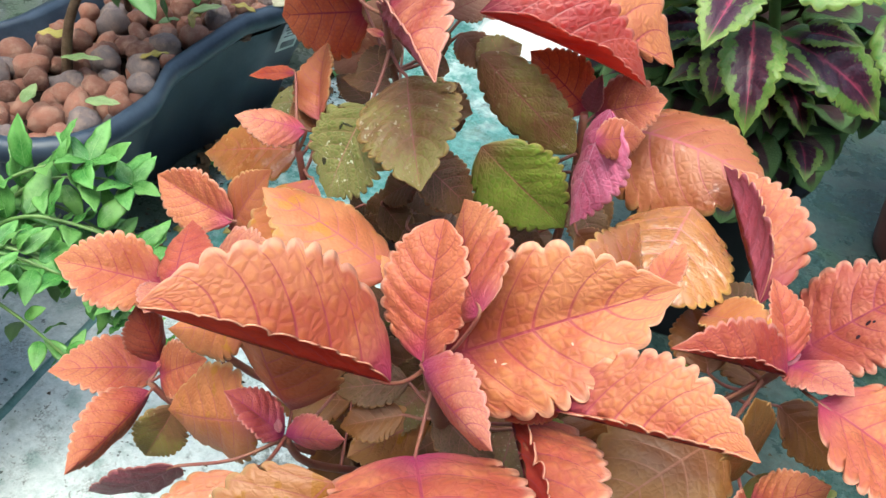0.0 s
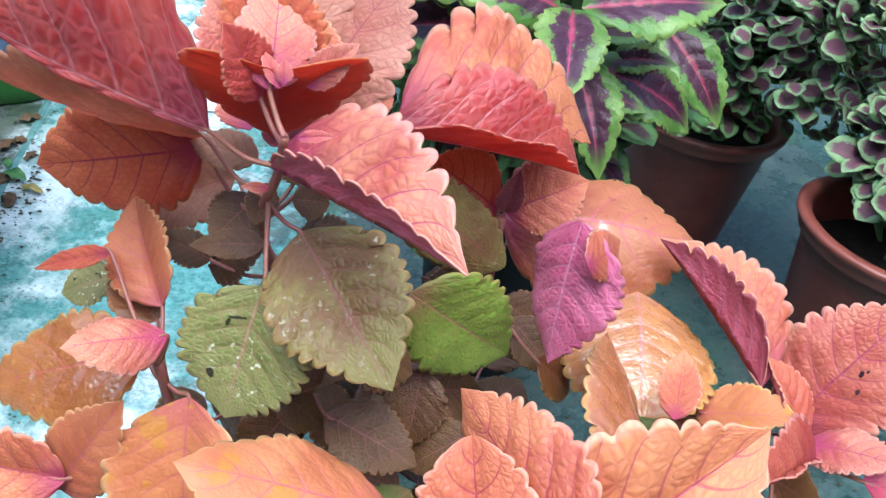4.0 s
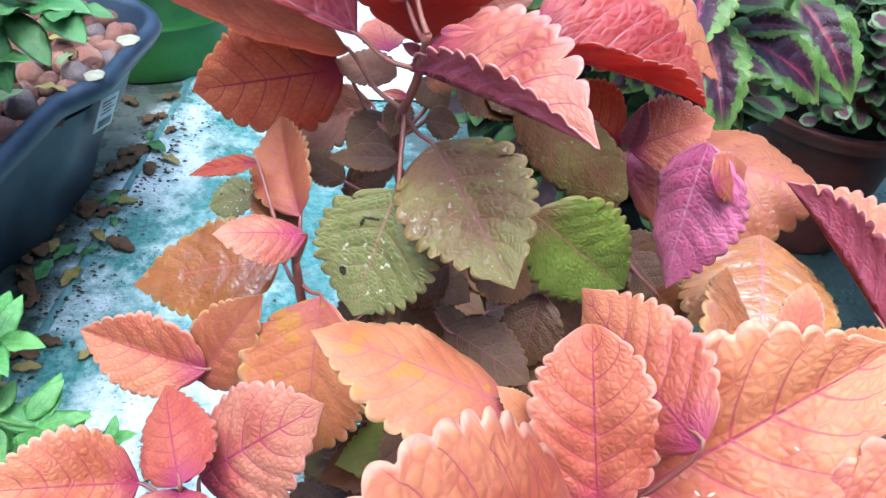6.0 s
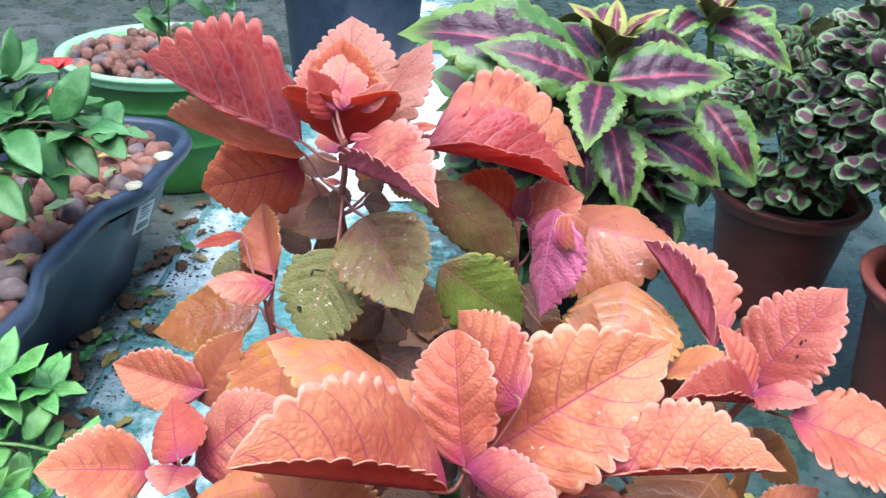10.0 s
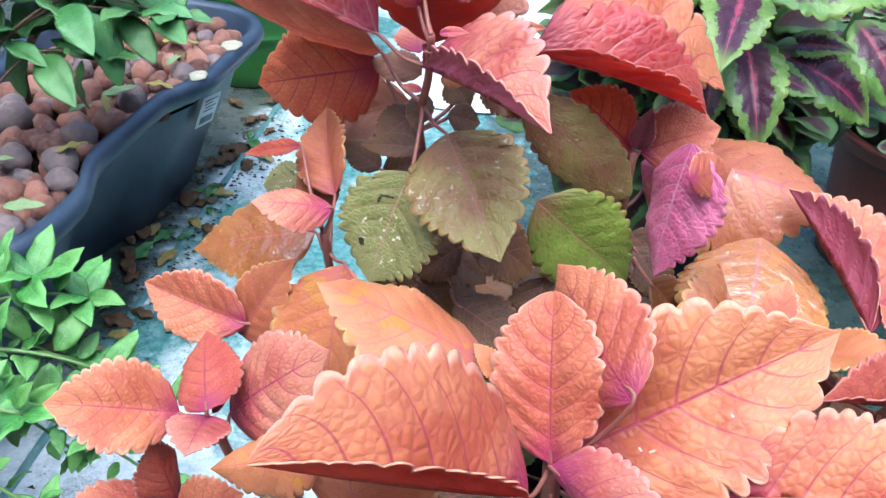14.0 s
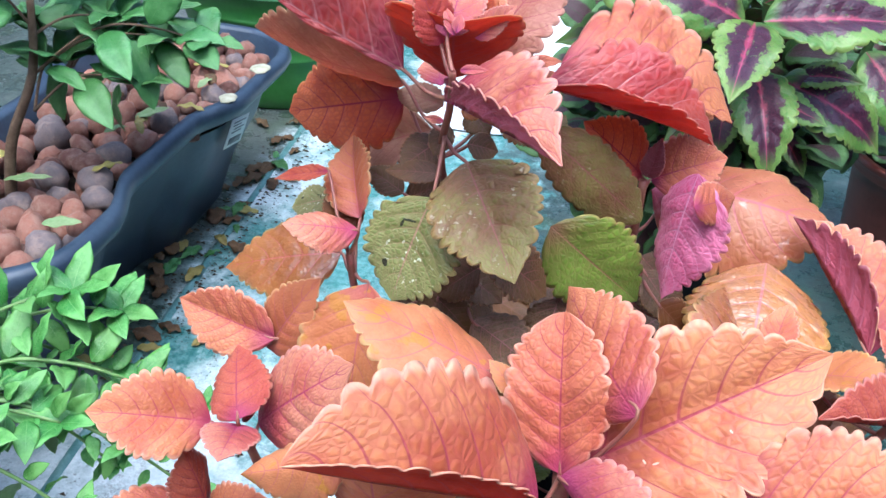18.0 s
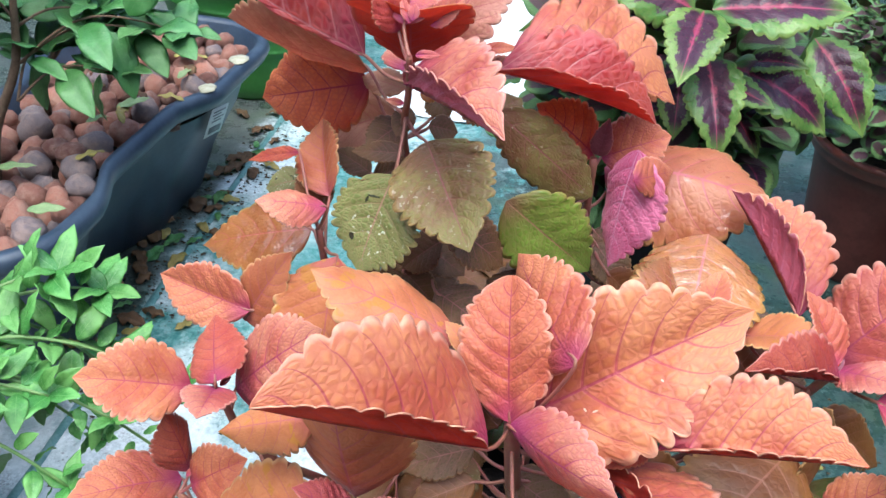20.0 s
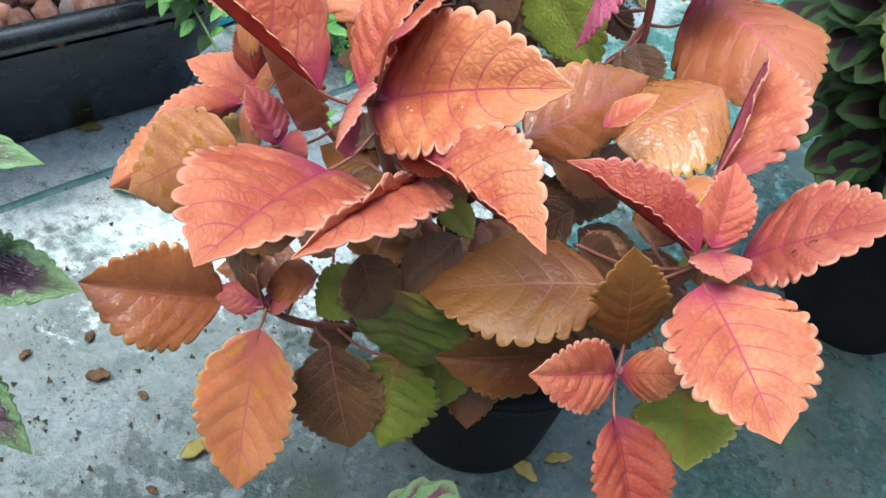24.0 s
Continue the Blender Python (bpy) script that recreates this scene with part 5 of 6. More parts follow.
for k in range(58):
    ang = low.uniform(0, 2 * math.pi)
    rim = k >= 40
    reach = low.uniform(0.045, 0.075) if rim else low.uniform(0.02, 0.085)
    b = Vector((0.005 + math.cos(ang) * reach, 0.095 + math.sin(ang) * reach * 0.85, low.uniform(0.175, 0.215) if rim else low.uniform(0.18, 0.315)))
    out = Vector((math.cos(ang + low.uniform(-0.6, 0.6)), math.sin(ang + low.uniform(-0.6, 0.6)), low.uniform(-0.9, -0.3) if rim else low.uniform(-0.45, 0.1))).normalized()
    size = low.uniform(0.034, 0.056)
    # the b and b4 browns carry the low shade in their colour
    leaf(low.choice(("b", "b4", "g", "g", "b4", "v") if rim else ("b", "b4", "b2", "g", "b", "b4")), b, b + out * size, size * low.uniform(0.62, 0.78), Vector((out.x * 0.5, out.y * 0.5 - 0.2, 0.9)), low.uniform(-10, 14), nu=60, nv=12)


# ---- shared small leaves for the plants round it ----
def leaf_set(name, mats, count, lobes, **more):
    """Unit-long leaves that differ in bend, width and ruffle."""
    rnd = random.Random(name)
    made = []
    for k in range(count):
        opts = dict(nu=26, nv=8, quilt=0.012, ruffle=0.03, notch=0.0, curl=0.08, thick=0.004, shear=0.2, widest=0.38)
        opts.update(more)
        wide = opts.pop("wide", 0.55)
        made.append(blade(name, 1.0, wide * rnd.uniform(0.88, 1.12), rnd.uniform(0, 22), rnd.uniform(0.02, 0.16), lobes, k + 11, mats, **opts))
    return made


HERB_MAT = leaf_mat("herb_leaf", (0.050, 0.20, 0.032), (0.185, 0.42, 0.105), None, vein=(0.2, 0.40, 0.12), margin=(0.10, 0.26, 0.05), rough=0.22, shine=0.55, lateral=0.3, unit=0.035)
HERB_UNDER = leaf_mat("herb_leaf_under", (0.12, 0.24, 0.08), (0.16, 0.29, 0.10), None, vein=(0.22, 0.36, 0.14), margin=(0.16, 0.3, 0.1), rough=0.5, unit=0.04)
SHRUB_MAT = leaf_mat("shrub_leaf", (0.065, 0.190, 0.048), (0.140, 0.31, 0.098), None, vein=(0.10, 0.22, 0.07), margin=(0.06, 0.15, 0.04), rough=0.3, shine=0.5, lateral=0.3, unit=0.05)
EDGE_MAT = leaf_mat("variegated_blade", (0.07, 0.19, 0.030), (0.20, 0.33, 0.068), None, vein=(0.36, 0.05, 0.11), margin=(0.29, 0.39, 0.10), rough=0.38, shine=0.45,
                    centre=(0.052, 0.018, 0.036), centre_at=0.60, vein_width=0.016, lateral=0.08, relief=0.16, net_tint=0.08, unit=0.07, streak=(0.34, 0.045, 0.085), specks=(0.10, 0.16, 0.05))
EDGE_UNDER = leaf_mat("variegated_under", (0.15, 0.20, 0.07), (0.2, 0.24, 0.09), None, vein=(0.3, 0.1, 0.12), margin=(0.25, 0.33, 0.1), rough=0.5, unit=0.06)
EDGE_PALE = leaf_mat("variegated_young", (0.32, 0.40, 0.05), (0.42, 0.45, 0.09), None, vein=(0.45, 0.10, 0.14), margin=(0.42, 0.48, 0.1), rough=0.4, shine=0.4,
                     centre=(0.10, 0.03, 0.03), centre_at=0.45, vein_width=0.05, lateral=0.2, unit=0.07)
MINI_MAT = leaf_mat("mini_blade", (0.15, 0.29, 0.105), (0.29, 0.43, 0.20), None, vein=(0.10, 0.05, 0.06), margin=(0.26, 0.42, 0.18), rough=0.45, shine=0.35,
                    centre=(0.15, 0.060, 0.085), centre_at=0.56, lateral=0.1, unit=0.03)
MINI_DARK = leaf_mat("mini_blade_dark", (0.065, 0.165, 0.045), (0.14, 0.27, 0.085), None, vein=(0.05, 0.06, 0.03), margin=(0.08, 0.15, 0.05), rough=0.45, shine=0.35,
                     centre=(0.085, 0.035, 0.045), centre_at=0.50, lateral=0.15, unit=0.03)
MOTTLED = leaf_mat("mottled_blade", (0.07, 0.17, 0.05), (0.20, 0.34, 0.14), None, vein=(0.10, 0.04, 0.07), margin=(0.16, 0.34, 0.09), rough=0.30, shine=0.5,
                   centre=(0.075, 0.040, 0.060), centre_at=0.62, lateral=0.5, relief=0.45, unit=0.16, specks=(0.36, 0.42, 0.34))
MOTTLE = leaf_set("leaf_mottled", [MOTTLED, EDGE_UNDER], 3, 14, wide=0.46, notch=0.26, nu=90, nv=16, quilt=0.06, tip=1.2)
HERB = leaf_set("leaf_herb", [HERB_MAT, HERB_UNDER], 6, 8, wide=0.47, notch=0.03, widest=0.40, tip=1.3)
SHRUB = leaf_set("leaf_shrub", [SHRUB_MAT, HERB_UNDER], 5, 8, wide=0.50, widest=0.42, tip=1.25)
EDGED = leaf_set("leaf_edged", [EDGE_MAT, EDGE_UNDER], 6, 12, wide=0.56, notch=0.30, nu=84, nv=14, widest=0.36, tip=1.2, quilt=0.02)
YOUNG = leaf_set("leaf_edged_young", [EDGE_PALE, EDGE_UNDER], 3, 9, wide=0.40, notch=0.12, nu=54, nv=10, widest=0.42)
MINI = leaf_set("leaf_mini", [MINI_MAT, EDGE_UNDER], 4, 4, wide=0.84, notch=0.24, nu=30, nv=8, widest=0.42, curl=0.03)
MINI_D = leaf_set("leaf_mini_dark", [MINI_DARK, EDGE_UNDER], 4, 4, wide=0.80, notch=0.24, nu=30, nv=8, widest=0.42, curl=0.03)
STEM_GREEN = plain("stem_green", (0.12, 0.24, 0.06), (0.18, 0.28, 0.09), 120, 0.5)
BARK = plain("twig_bark", (0.10, 0.06, 0.035), (0.17, 0.11, 0.07), 150, 0.8, 0.3, 0.6, 0.002)


def put_leaf(plant, meshes, base, to, normal, rnd, size=None):
    b, t = Vector(base), Vector(to)
    ob = new("leaf", meshes[rnd.randrange(len(meshes))])
    ob.parent = plant
    ob.matrix_local = leaf_pose(b - plant.location, t - plant.location, normal, size or (t - b).length)
    return ob


def stalk(plant, points, r0, r1, material, name="stem", sides=7):
    v, f = tube(points, [r0 + (r1 - r0) * i / (len(points) - 1) for i in range(len(points))], sides)
    o = plant.location
    part(name, mesh_from(name, [(a[0] - o.x, a[1] - o.y, a[2] - o.z) for a in v], f, [material]), None, plant)


def sprig(plant, start, end, lift, nodes, size, meshes, material, rnd, from_t=0.25, r=0.0018, droop=0.1):
    """A stem that arches from start to end, with crossed pairs of leaves and a tuft at its tip."""
    a, b = Vector(start), Vector(end)
    mid = (a + b) / 2 + Vector((0, 0, lift))
    pts = [a, a.lerp(mid, 0.55) + Vector((0, 0, lift * 0.25)), mid, b.lerp(mid, 0.45) + Vector((0, 0, lift * 0.15)), b]
    stalk(plant, pts, r, r * 0.5, material)

    def where(t):
        k = min(int(t * 4), 3)
        return pts[k].lerp(pts[k + 1], t * 4 - k), (pts[k + 1] - pts[k]).normalized()

    for i in range(nodes):
        t = from_t + (1 - from_t) * (i + 0.5) / nodes
        p, way = where(t)
        side = way.cross(Vector((0, 0, 1)))
        side = side.normalized() if side.length > 0.1 else Vector((1, 0, 0))
        turn = (i % 2) * 1.2 + rnd.uniform(-0.4, 0.4)
        for s in (1, -1):
            d = (side * math.cos(turn) + way.cross(side) * math.sin(turn)) * s + way * 0.35 + Vector((0, 0, rnd.uniform(-0.25, 0.35) - droop))
            d.normalize()
            q = p + d * 0.004
            nrm = Vector((rnd.uniform(-0.8, 0.8), rnd.uniform(-0.9, 0.5), 1.0))
            put_leaf(plant, meshes, q, q + d, nrm, rnd, size * rnd.uniform(0.7, 1.15) * (1.0 - 0.25 * t))
    p, way = where(1.0)
    for k in range(4):
        ang = k * 1.57 + rnd.uniform(-0.3, 0.3)
        d = Vector((math.cos(ang), math.sin(ang), rnd.uniform(0.05, 0.6))).normalized()
        put_leaf(plant, meshes, p, p + d, Vector((-d.x * 0.5, -d.y * 0.5 - 0.2, 1)), rnd, size * rnd.uniform(0.6, 0.95))


# ---- herb spilling from the black planter ----
rnd = random.Random(21)
herb = thing("herb", "leafy bright green herb spilling over the planter rim", "plant", (-0.42, 0.05, 0.165))
for start, end, lift, nodes, size in (
        ((-0.40, 0.10, 0.17), (-0.290, 0.158, 0.262), 0.05, 4, 0.047), ((-0.41, 0.09, 0.17), (-0.318, 0.150, 0.282), 0.04, 4, 0.047),
        ((-0.40, 0.08, 0.17), (-0.262, 0.128, 0.220), 0.06, 5, 0.044), ((-0.39, 0.09, 0.17), (-0.235, 0.150, 0.175), 0.07, 6, 0.039),
        ((-0.40, 0.05, 0.17), (-0.255, 0.090, 0.200), 0.07, 5, 0.044), ((-0.41, 0.04, 0.17), (-0.285, 0.075, 0.235), 0.05, 5, 0.042),
        ((-0.40, 0.03, 0.17), (-0.262, 0.045, 0.180), 0.07, 5, 0.042),
        ((-0.41, 0.02, 0.17), (-0.310, 0.040, 0.245), 0.05, 5, 0.042),
        ((-0.40, 0.06, 0.17), (-0.225, 0.105, 0.140), 0.09, 6, 0.036),
        ((-0.39, 0.10, 0.17), (-0.300, 0.165, 0.150), 0.08, 5, 0.039), ((-0.40, 0.07, 0.17), (-0.285, 0.115, 0.130), 0.08, 5, 0.039)):
    sprig(herb, start, (end[0], end[1], 0.15 + (end[2] - 0.15) * 0.78), lift * 0.7, nodes + 3, size * (0.90 if end[2] > 0.21 else 0.60), HERB, STEM_GREEN, rnd, 0.2)

# ---- shrub in the slate planter ----
shrub = thing("shrub", "young shrub with glossy dark green leaves and a thin brown trunk", "shrub", (-0.505, 0.330, 0.185))
stalk(shrub, [(-0.505, 0.330, 0.185), (-0.495, 0.335, 0.24), (-0.472, 0.350, 0.30), (-0.468, 0.360, 0.36)], 0.0055, 0.003, BARK, "trunk")
stalk(shrub, [(-0.540, 0.47, 0.185), (-0.515, 0.44, 0.24), (-0.470, 0.41, 0.30)], 0.004, 0.0025, BARK, "trunk")
for start, end, lift, nodes, size in (
        ((-0.470, 0.340, 0.27), (-0.405, 0.392, 0.285), 0.02, 3, 0.056), ((-0.470, 0.350, 0.30), (-0.380, 0.420, 0.318), 0.02, 4, 0.055),
        ((-0.470, 0.350, 0.30), (-0.352, 0.424, 0.318), 0.03, 4, 0.055), ((-0.470, 0.355, 0.33), (-0.425, 0.410, 0.335), 0.01, 3, 0.055),
        ((-0.470, 0.340, 0.27), (-0.462, 0.380, 0.300), 0.02, 3, 0.054), ((-0.470, 0.352, 0.32), (-0.490, 0.395, 0.320), 0.02, 3, 0.054),
        ((-0.480, 0.415, 0.28), (-0.410, 0.440, 0.325), 0.02, 3, 0.055), ((-0.470, 0.356, 0.34), (-0.500, 0.340, 0.370), 0.01, 3, 0.054),
        ((-0.470, 0.410, 0.30), (-0.440, 0.430, 0.360), 0.02, 3, 0.054), ((-0.468, 0.36, 0.36), (-0.450, 0.38, 0.40), 0.01, 2, 0.05)):
    sprig(shrub, start, end, lift, nodes - 1, size * 1.2, SHRUB, BARK, rnd, 0.3, 0.0014, 0.5)

# ---- plants in the green pot ----
for at, tops in (((-0.51, 0.97, 0.17), ((-0.47, 0.90, 0.36), (-0.53, 0.93, 0.40), (-0.51, 1.00, 0.36))), ((-0.45, 1.02, 0.17), ((-0.40, 0.98, 0.36), (-0.45, 1.04, 0.38)))):
    seedling = thing("seedling", "thin green seedling among clay pebbles in the green pot", "plant", at, "seedlings in the green pot")
    for top in tops:
        sprig(seedling, at, top, 0.02, 3, 0.055, SHRUB, STEM_GREEN, rnd, 0.3, 0.0022)

# ---- red flowers behind the slate planter ----
PETAL = plain("red_petal", (0.42, 0.012, 0.012), (0.55, 0.03, 0.02), 80, 0.45)
for at, root_at in (((-0.585, 0.775, 0.262), (-0.60, 0.80, 0.0)), ((-0.560, 0.715, 0.240), (-0.60, 0.76, 0.0))):
    bloom = thing("red_flower", "small bright red flower on a thin green stem", "flower", root_at, "red flowers")
    stalk(bloom, [root_at, (root_at[0], root_at[1], 0.14), at], 0.0025, 0.0015, STEM_GREEN)
    for k in range(6):
        a = k * 1.047
        me = blade("petal", 0.026, 0.020, 14, 0.12, 5, k, [PETAL, PETAL], nu=14, nv=6, notch=0.03)
        ob = part("petal", me, None, bloom)
        d = Vector((math.cos(a), math.sin(a), 0.35))
        p = Vector(at) - bloom.location
        ob.matrix_local = leaf_pose(p, p + d, (0, -0.3, 1))


def joined_leaves(root, places, meshes, label):
    """The small leaves inside a dome, too many to pick apart, in one mesh."""
    kit = []
    for me in meshes:
        co = np.zeros(len(me.vertices) * 3)
        me.vertices.foreach_get("co", co)
        uv = np.zeros((len(me.vertices), 2))
        for lp, d in zip(me.loops, me.uv_layers[0].data):
            uv[lp.vertex_index] = d.uv
        kit.append((co.reshape(-1, 3), uv, [tuple(f.vertices) for f in me.polygons], [f.material_index for f in me.polygons]))
    verts, uvs, faces, idx, base = [], [], [], [], 0
    for k, m in places:
        co, uv, fs, ix = kit[k % len(kit)]
        a = np.array(m)
        verts.append(co @ a[:3, :3].T + a[:3, 3])
        uvs.append(uv)
        faces += [tuple(i + base for i in f) for f in fs]
        idx += ix
        base += len(co)
    me = mesh_from("foliage", np.concatenate(verts), faces, list(meshes[0].materials), idx, np.concatenate(uvs))
    ob = part("foliage", me, None, root)
    tagged(ob, label, kind="stuff")


# ---- variegated coleus ----
NEAR = thing("variegated_coleus", "coleus with mottled purple and green leaves growing by itself", "plant", (-0.17, -0.22, 0.0), "variegated coleus")


def variegated_leaf(plant, base, to, normal, young=False):
    put_leaf(plant, MOTTLE if plant is NEAR else YOUNG if young else EDGED, base, to, normal, rnd)


variegated = thing("variegated_coleus", "coleus with dark purple leaves edged in lime green", "plant", (0.112, 0.518, 0.165), "variegated coleus")
stalk(variegated, [(0.112, 0.518, 0.165), (0.130, 0.46, 0.26), (0.110, 0.40, 0.36), (0.085, 0.345, 0.445)], 0.006, 0.0035, STEM_GREEN)
stalk(variegated, [(0.122, 0.518, 0.165), (0.16, 0.48, 0.28), (0.185, 0.45, 0.38), (0.175, 0.43, 0.455)], 0.005, 0.003, STEM_GREEN)
variegated_leaf(variegated, (0.076, 0.314, 0.436), (0.063, 0.245, 0.408), (-0.09, -0.61, 0.79))
variegated_leaf(variegated, (0.081, 0.314, 0.437), (0.175, 0.334, 0.442), (-0.15, -0.62, 0.77))
variegated_leaf(variegated, (0.088, 0.332, 0.400), (0.105, 0.277, 0.346), (-0.11, -0.58, 0.81))
variegated_leaf(variegated, (0.179, 0.429, 0.392), (0.230, 0.395, 0.330), (-0.19, -0.58, 0.79))
variegated_leaf(variegated, (0.108, 0.345, 0.390), (0.193, 0.363, 0.340), (-0.15, -0.58, 0.80))
variegated_leaf(variegated, (0.072, 0.323, 0.432), (-0.019, 0.323, 0.454), (-0.04, -0.64, 0.77))
variegated_leaf(variegated, (0.066, 0.346, 0.433), (-0.080, 0.364, 0.447), (-0.01, -0.64, 0.77))
variegated_leaf(variegated, (0.083, 0.340, 0.441), (0.155, 0.401, 0.442), (-0.13, -0.63, 0.76))
variegated_leaf(variegated, (0.076, 0.342, 0.444), (0.049, 0.407, 0.455), (-0.08, -0.65, 0.76))
variegated_leaf(variegated, (0.174, 0.445, 0.455), (0.242, 0.406, 0.427), (-0.20, -0.63, 0.75))
variegated_leaf(variegated, (0.096, 0.338, 0.380), (0.142, 0.323, 0.372), (-0.13, -0.58, 0.80))
variegated_leaf(variegated, (0.072, 0.336, 0.415), (-0.010, 0.342, 0.428), (-0.05, -0.62, 0.78))
variegated_leaf(variegated, (0.055, 0.361, 0.399), (-0.047, 0.363, 0.387), (-0.02, -0.61, 0.79))
variegated_leaf(variegated, (0.074, 0.366, 0.445), (0.084, 0.407, 0.474), (-0.09, -0.65, 0.75))
variegated_leaf(variegated, (0.169, 0.447, 0.459), (0.132, 0.402, 0.444), (-0.15, -0.64, 0.75))
variegated_leaf(variegated, (0.119, 0.356, 0.389), (0.160, 0.339, 0.398), (-0.15, -0.60, 0.79))
variegated_leaf(variegated, (0.085, 0.363, 0.382), (0.052, 0.342, 0.368), (-0.08, -0.60, 0.80))
variegated_leaf(variegated, (0.078, 0.367, 0.370), (0.080, 0.332, 0.332), (-0.09, -0.58, 0.81))
variegated_leaf(variegated, (0.052, 0.362, 0.421), (-0.005, 0.412, 0.446), (-0.04, -0.64, 0.77))
variegated_leaf(variegated, (0.059, 0.370, 0.376), (0.015, 0.360, 0.361), (-0.05, -0.60, 0.80))
variegated_leaf(variegated, (0.040, 0.400, 0.387), (-0.009, 0.384, 0.363), (-0.03, -0.61, 0.79))
variegated_leaf(variegated, (0.125, 0.429, 0.431), (0.174, 0.487, 0.448), (-0.14, -0.64, 0.75))
variegated_leaf(variegated, (0.206, 0.479, 0.434), (0.256, 0.539, 0.453), (-0.20, -0.64, 0.74))

for ang, size, tilt in ((0.3, 0.055, 0.9), (1.5, 0.05, 1.1), (2.6, 0.055, 0.8), (3.9, 0.05, 1.0), (5.0, 0.045, 0.7), (5.8, 0.04, 1.4)):
    for hub, k in (((0.085, 0.345, 0.445), 1.0), ((0.175, 0.43, 0.455), 0.9)):
        d = Vector((math.cos(ang), math.sin(ang), tilt)).normalized() * size * k
        variegated_leaf(variegated, hub, Vector(hub) + d, (-d.x, -d.y, 0.06), True)
for k in range(46):
    t = rnd.uniform(0.15, 0.95)
    a = Vector((0.112, 0.518, 0.20)).lerp(Vector((0.10, 0.37, 0.40)), t)
    ang = rnd.uniform(0, 6.28)
    d = Vector((math.cos(ang), math.sin(ang), rnd.uniform(-0.5, 0.25))).normalized()
    p = a + d * rnd.uniform(0.01, 0.045) + Vector((rnd.uniform(-0.05, 0.05), rnd.uniform(0.0, 0.06), 0))
    put_leaf(variegated, EDGED if rnd.random() < 0.6 else MINI_D, p, p + d * rnd.uniform(0.04, 0.075), (d.x * 0.5, -0.5, 0.9), rnd)

inner = []
for k in range(260):
    ang, c = rnd.uniform(0, 6.28), rnd.uniform(-1, 1)
    s = math.sqrt(1 - c * c)
    out = Vector((s * math.cos(ang), s * math.sin(ang), c)) * rnd.uniform(0.3, 1.0)
    p = Vector((0.075 + out.x * 0.125, 0.475 + out.y * 0.085, 0.305 + out.z * 0.115))
    d = (out + Vector((rnd.uniform(-0.8, 0.8), rnd.uniform(-0.8, 0.4), rnd.uniform(-0.6, 0.4)))).normalized()
    o = variegated.location
    inner.append((k, leaf_pose(p - o, p + d - o, out * 0.6 + Vector((rnd.uniform(-0.4, 0.4), -0.5, 0.7)), rnd.uniform(0.03, 0.05))))
joined_leaves(variegated, inner, MINI_D[:3], "small dark green leaves inside the plant")
near_coleus = NEAR
stalk(near_coleus, [(-0.17, -0.22, 0.0), (-0.165, -0.215, 0.14), (-0.15, -0.20, 0.26), (-0.14, -0.19, 0.31)], 0.005, 0.003, STEM_GREEN)
variegated_leaf(near_coleus, (-0.089, -0.204, 0.313), (-0.019, -0.145, 0.356), (0.29, -0.12, 0.95))
variegated_leaf(near_coleus, (-0.079, -0.202, 0.261), (-0.010, -0.146, 0.288), (0.25, -0.11, 0.96))
variegated_leaf(near_coleus, (-0.118, -0.183, 0.303), (-0.118, -0.149, 0.318), (0.33, -0.12, 0.94))
variegated_leaf(near_coleus, (-0.083, -0.218, 0.198), (-0.009, -0.189, 0.184), (0.28, 0.02, 0.96))
variegated_leaf(near_coleus, (-0.085, -0.213, 0.290), (-0.031, -0.170, 0.313), (0.28, -0.09, 0.96))
variegated_leaf(near_coleus, (-0.090, -0.214, 0.334), (-0.056, -0.187, 0.347), (0.26, -0.11, 0.96))
young = thing("coleus_seedling", "small purple-hearted green coleus seedling on the painted ground", "plant", (0.128, -0.032, 0.0))
stalk(young, [(0.128, -0.032, 0.0), (0.124, -0.028, 0.035), (0.114, -0.020, 0.070), (0.104, -0.012, 0.090)], 0.0024, 0.0016, STEM_GREEN)
for to in ((0.078, 0.006, 0.106), (0.091, 0.021, 0.106), (0.072, -0.012, 0.095), (0.112, 0.026, 0.098)):
    put_leaf(young, MINI, (0.103, -0.011, 0.090), to, (0.30, -0.30, 0.90), rnd)



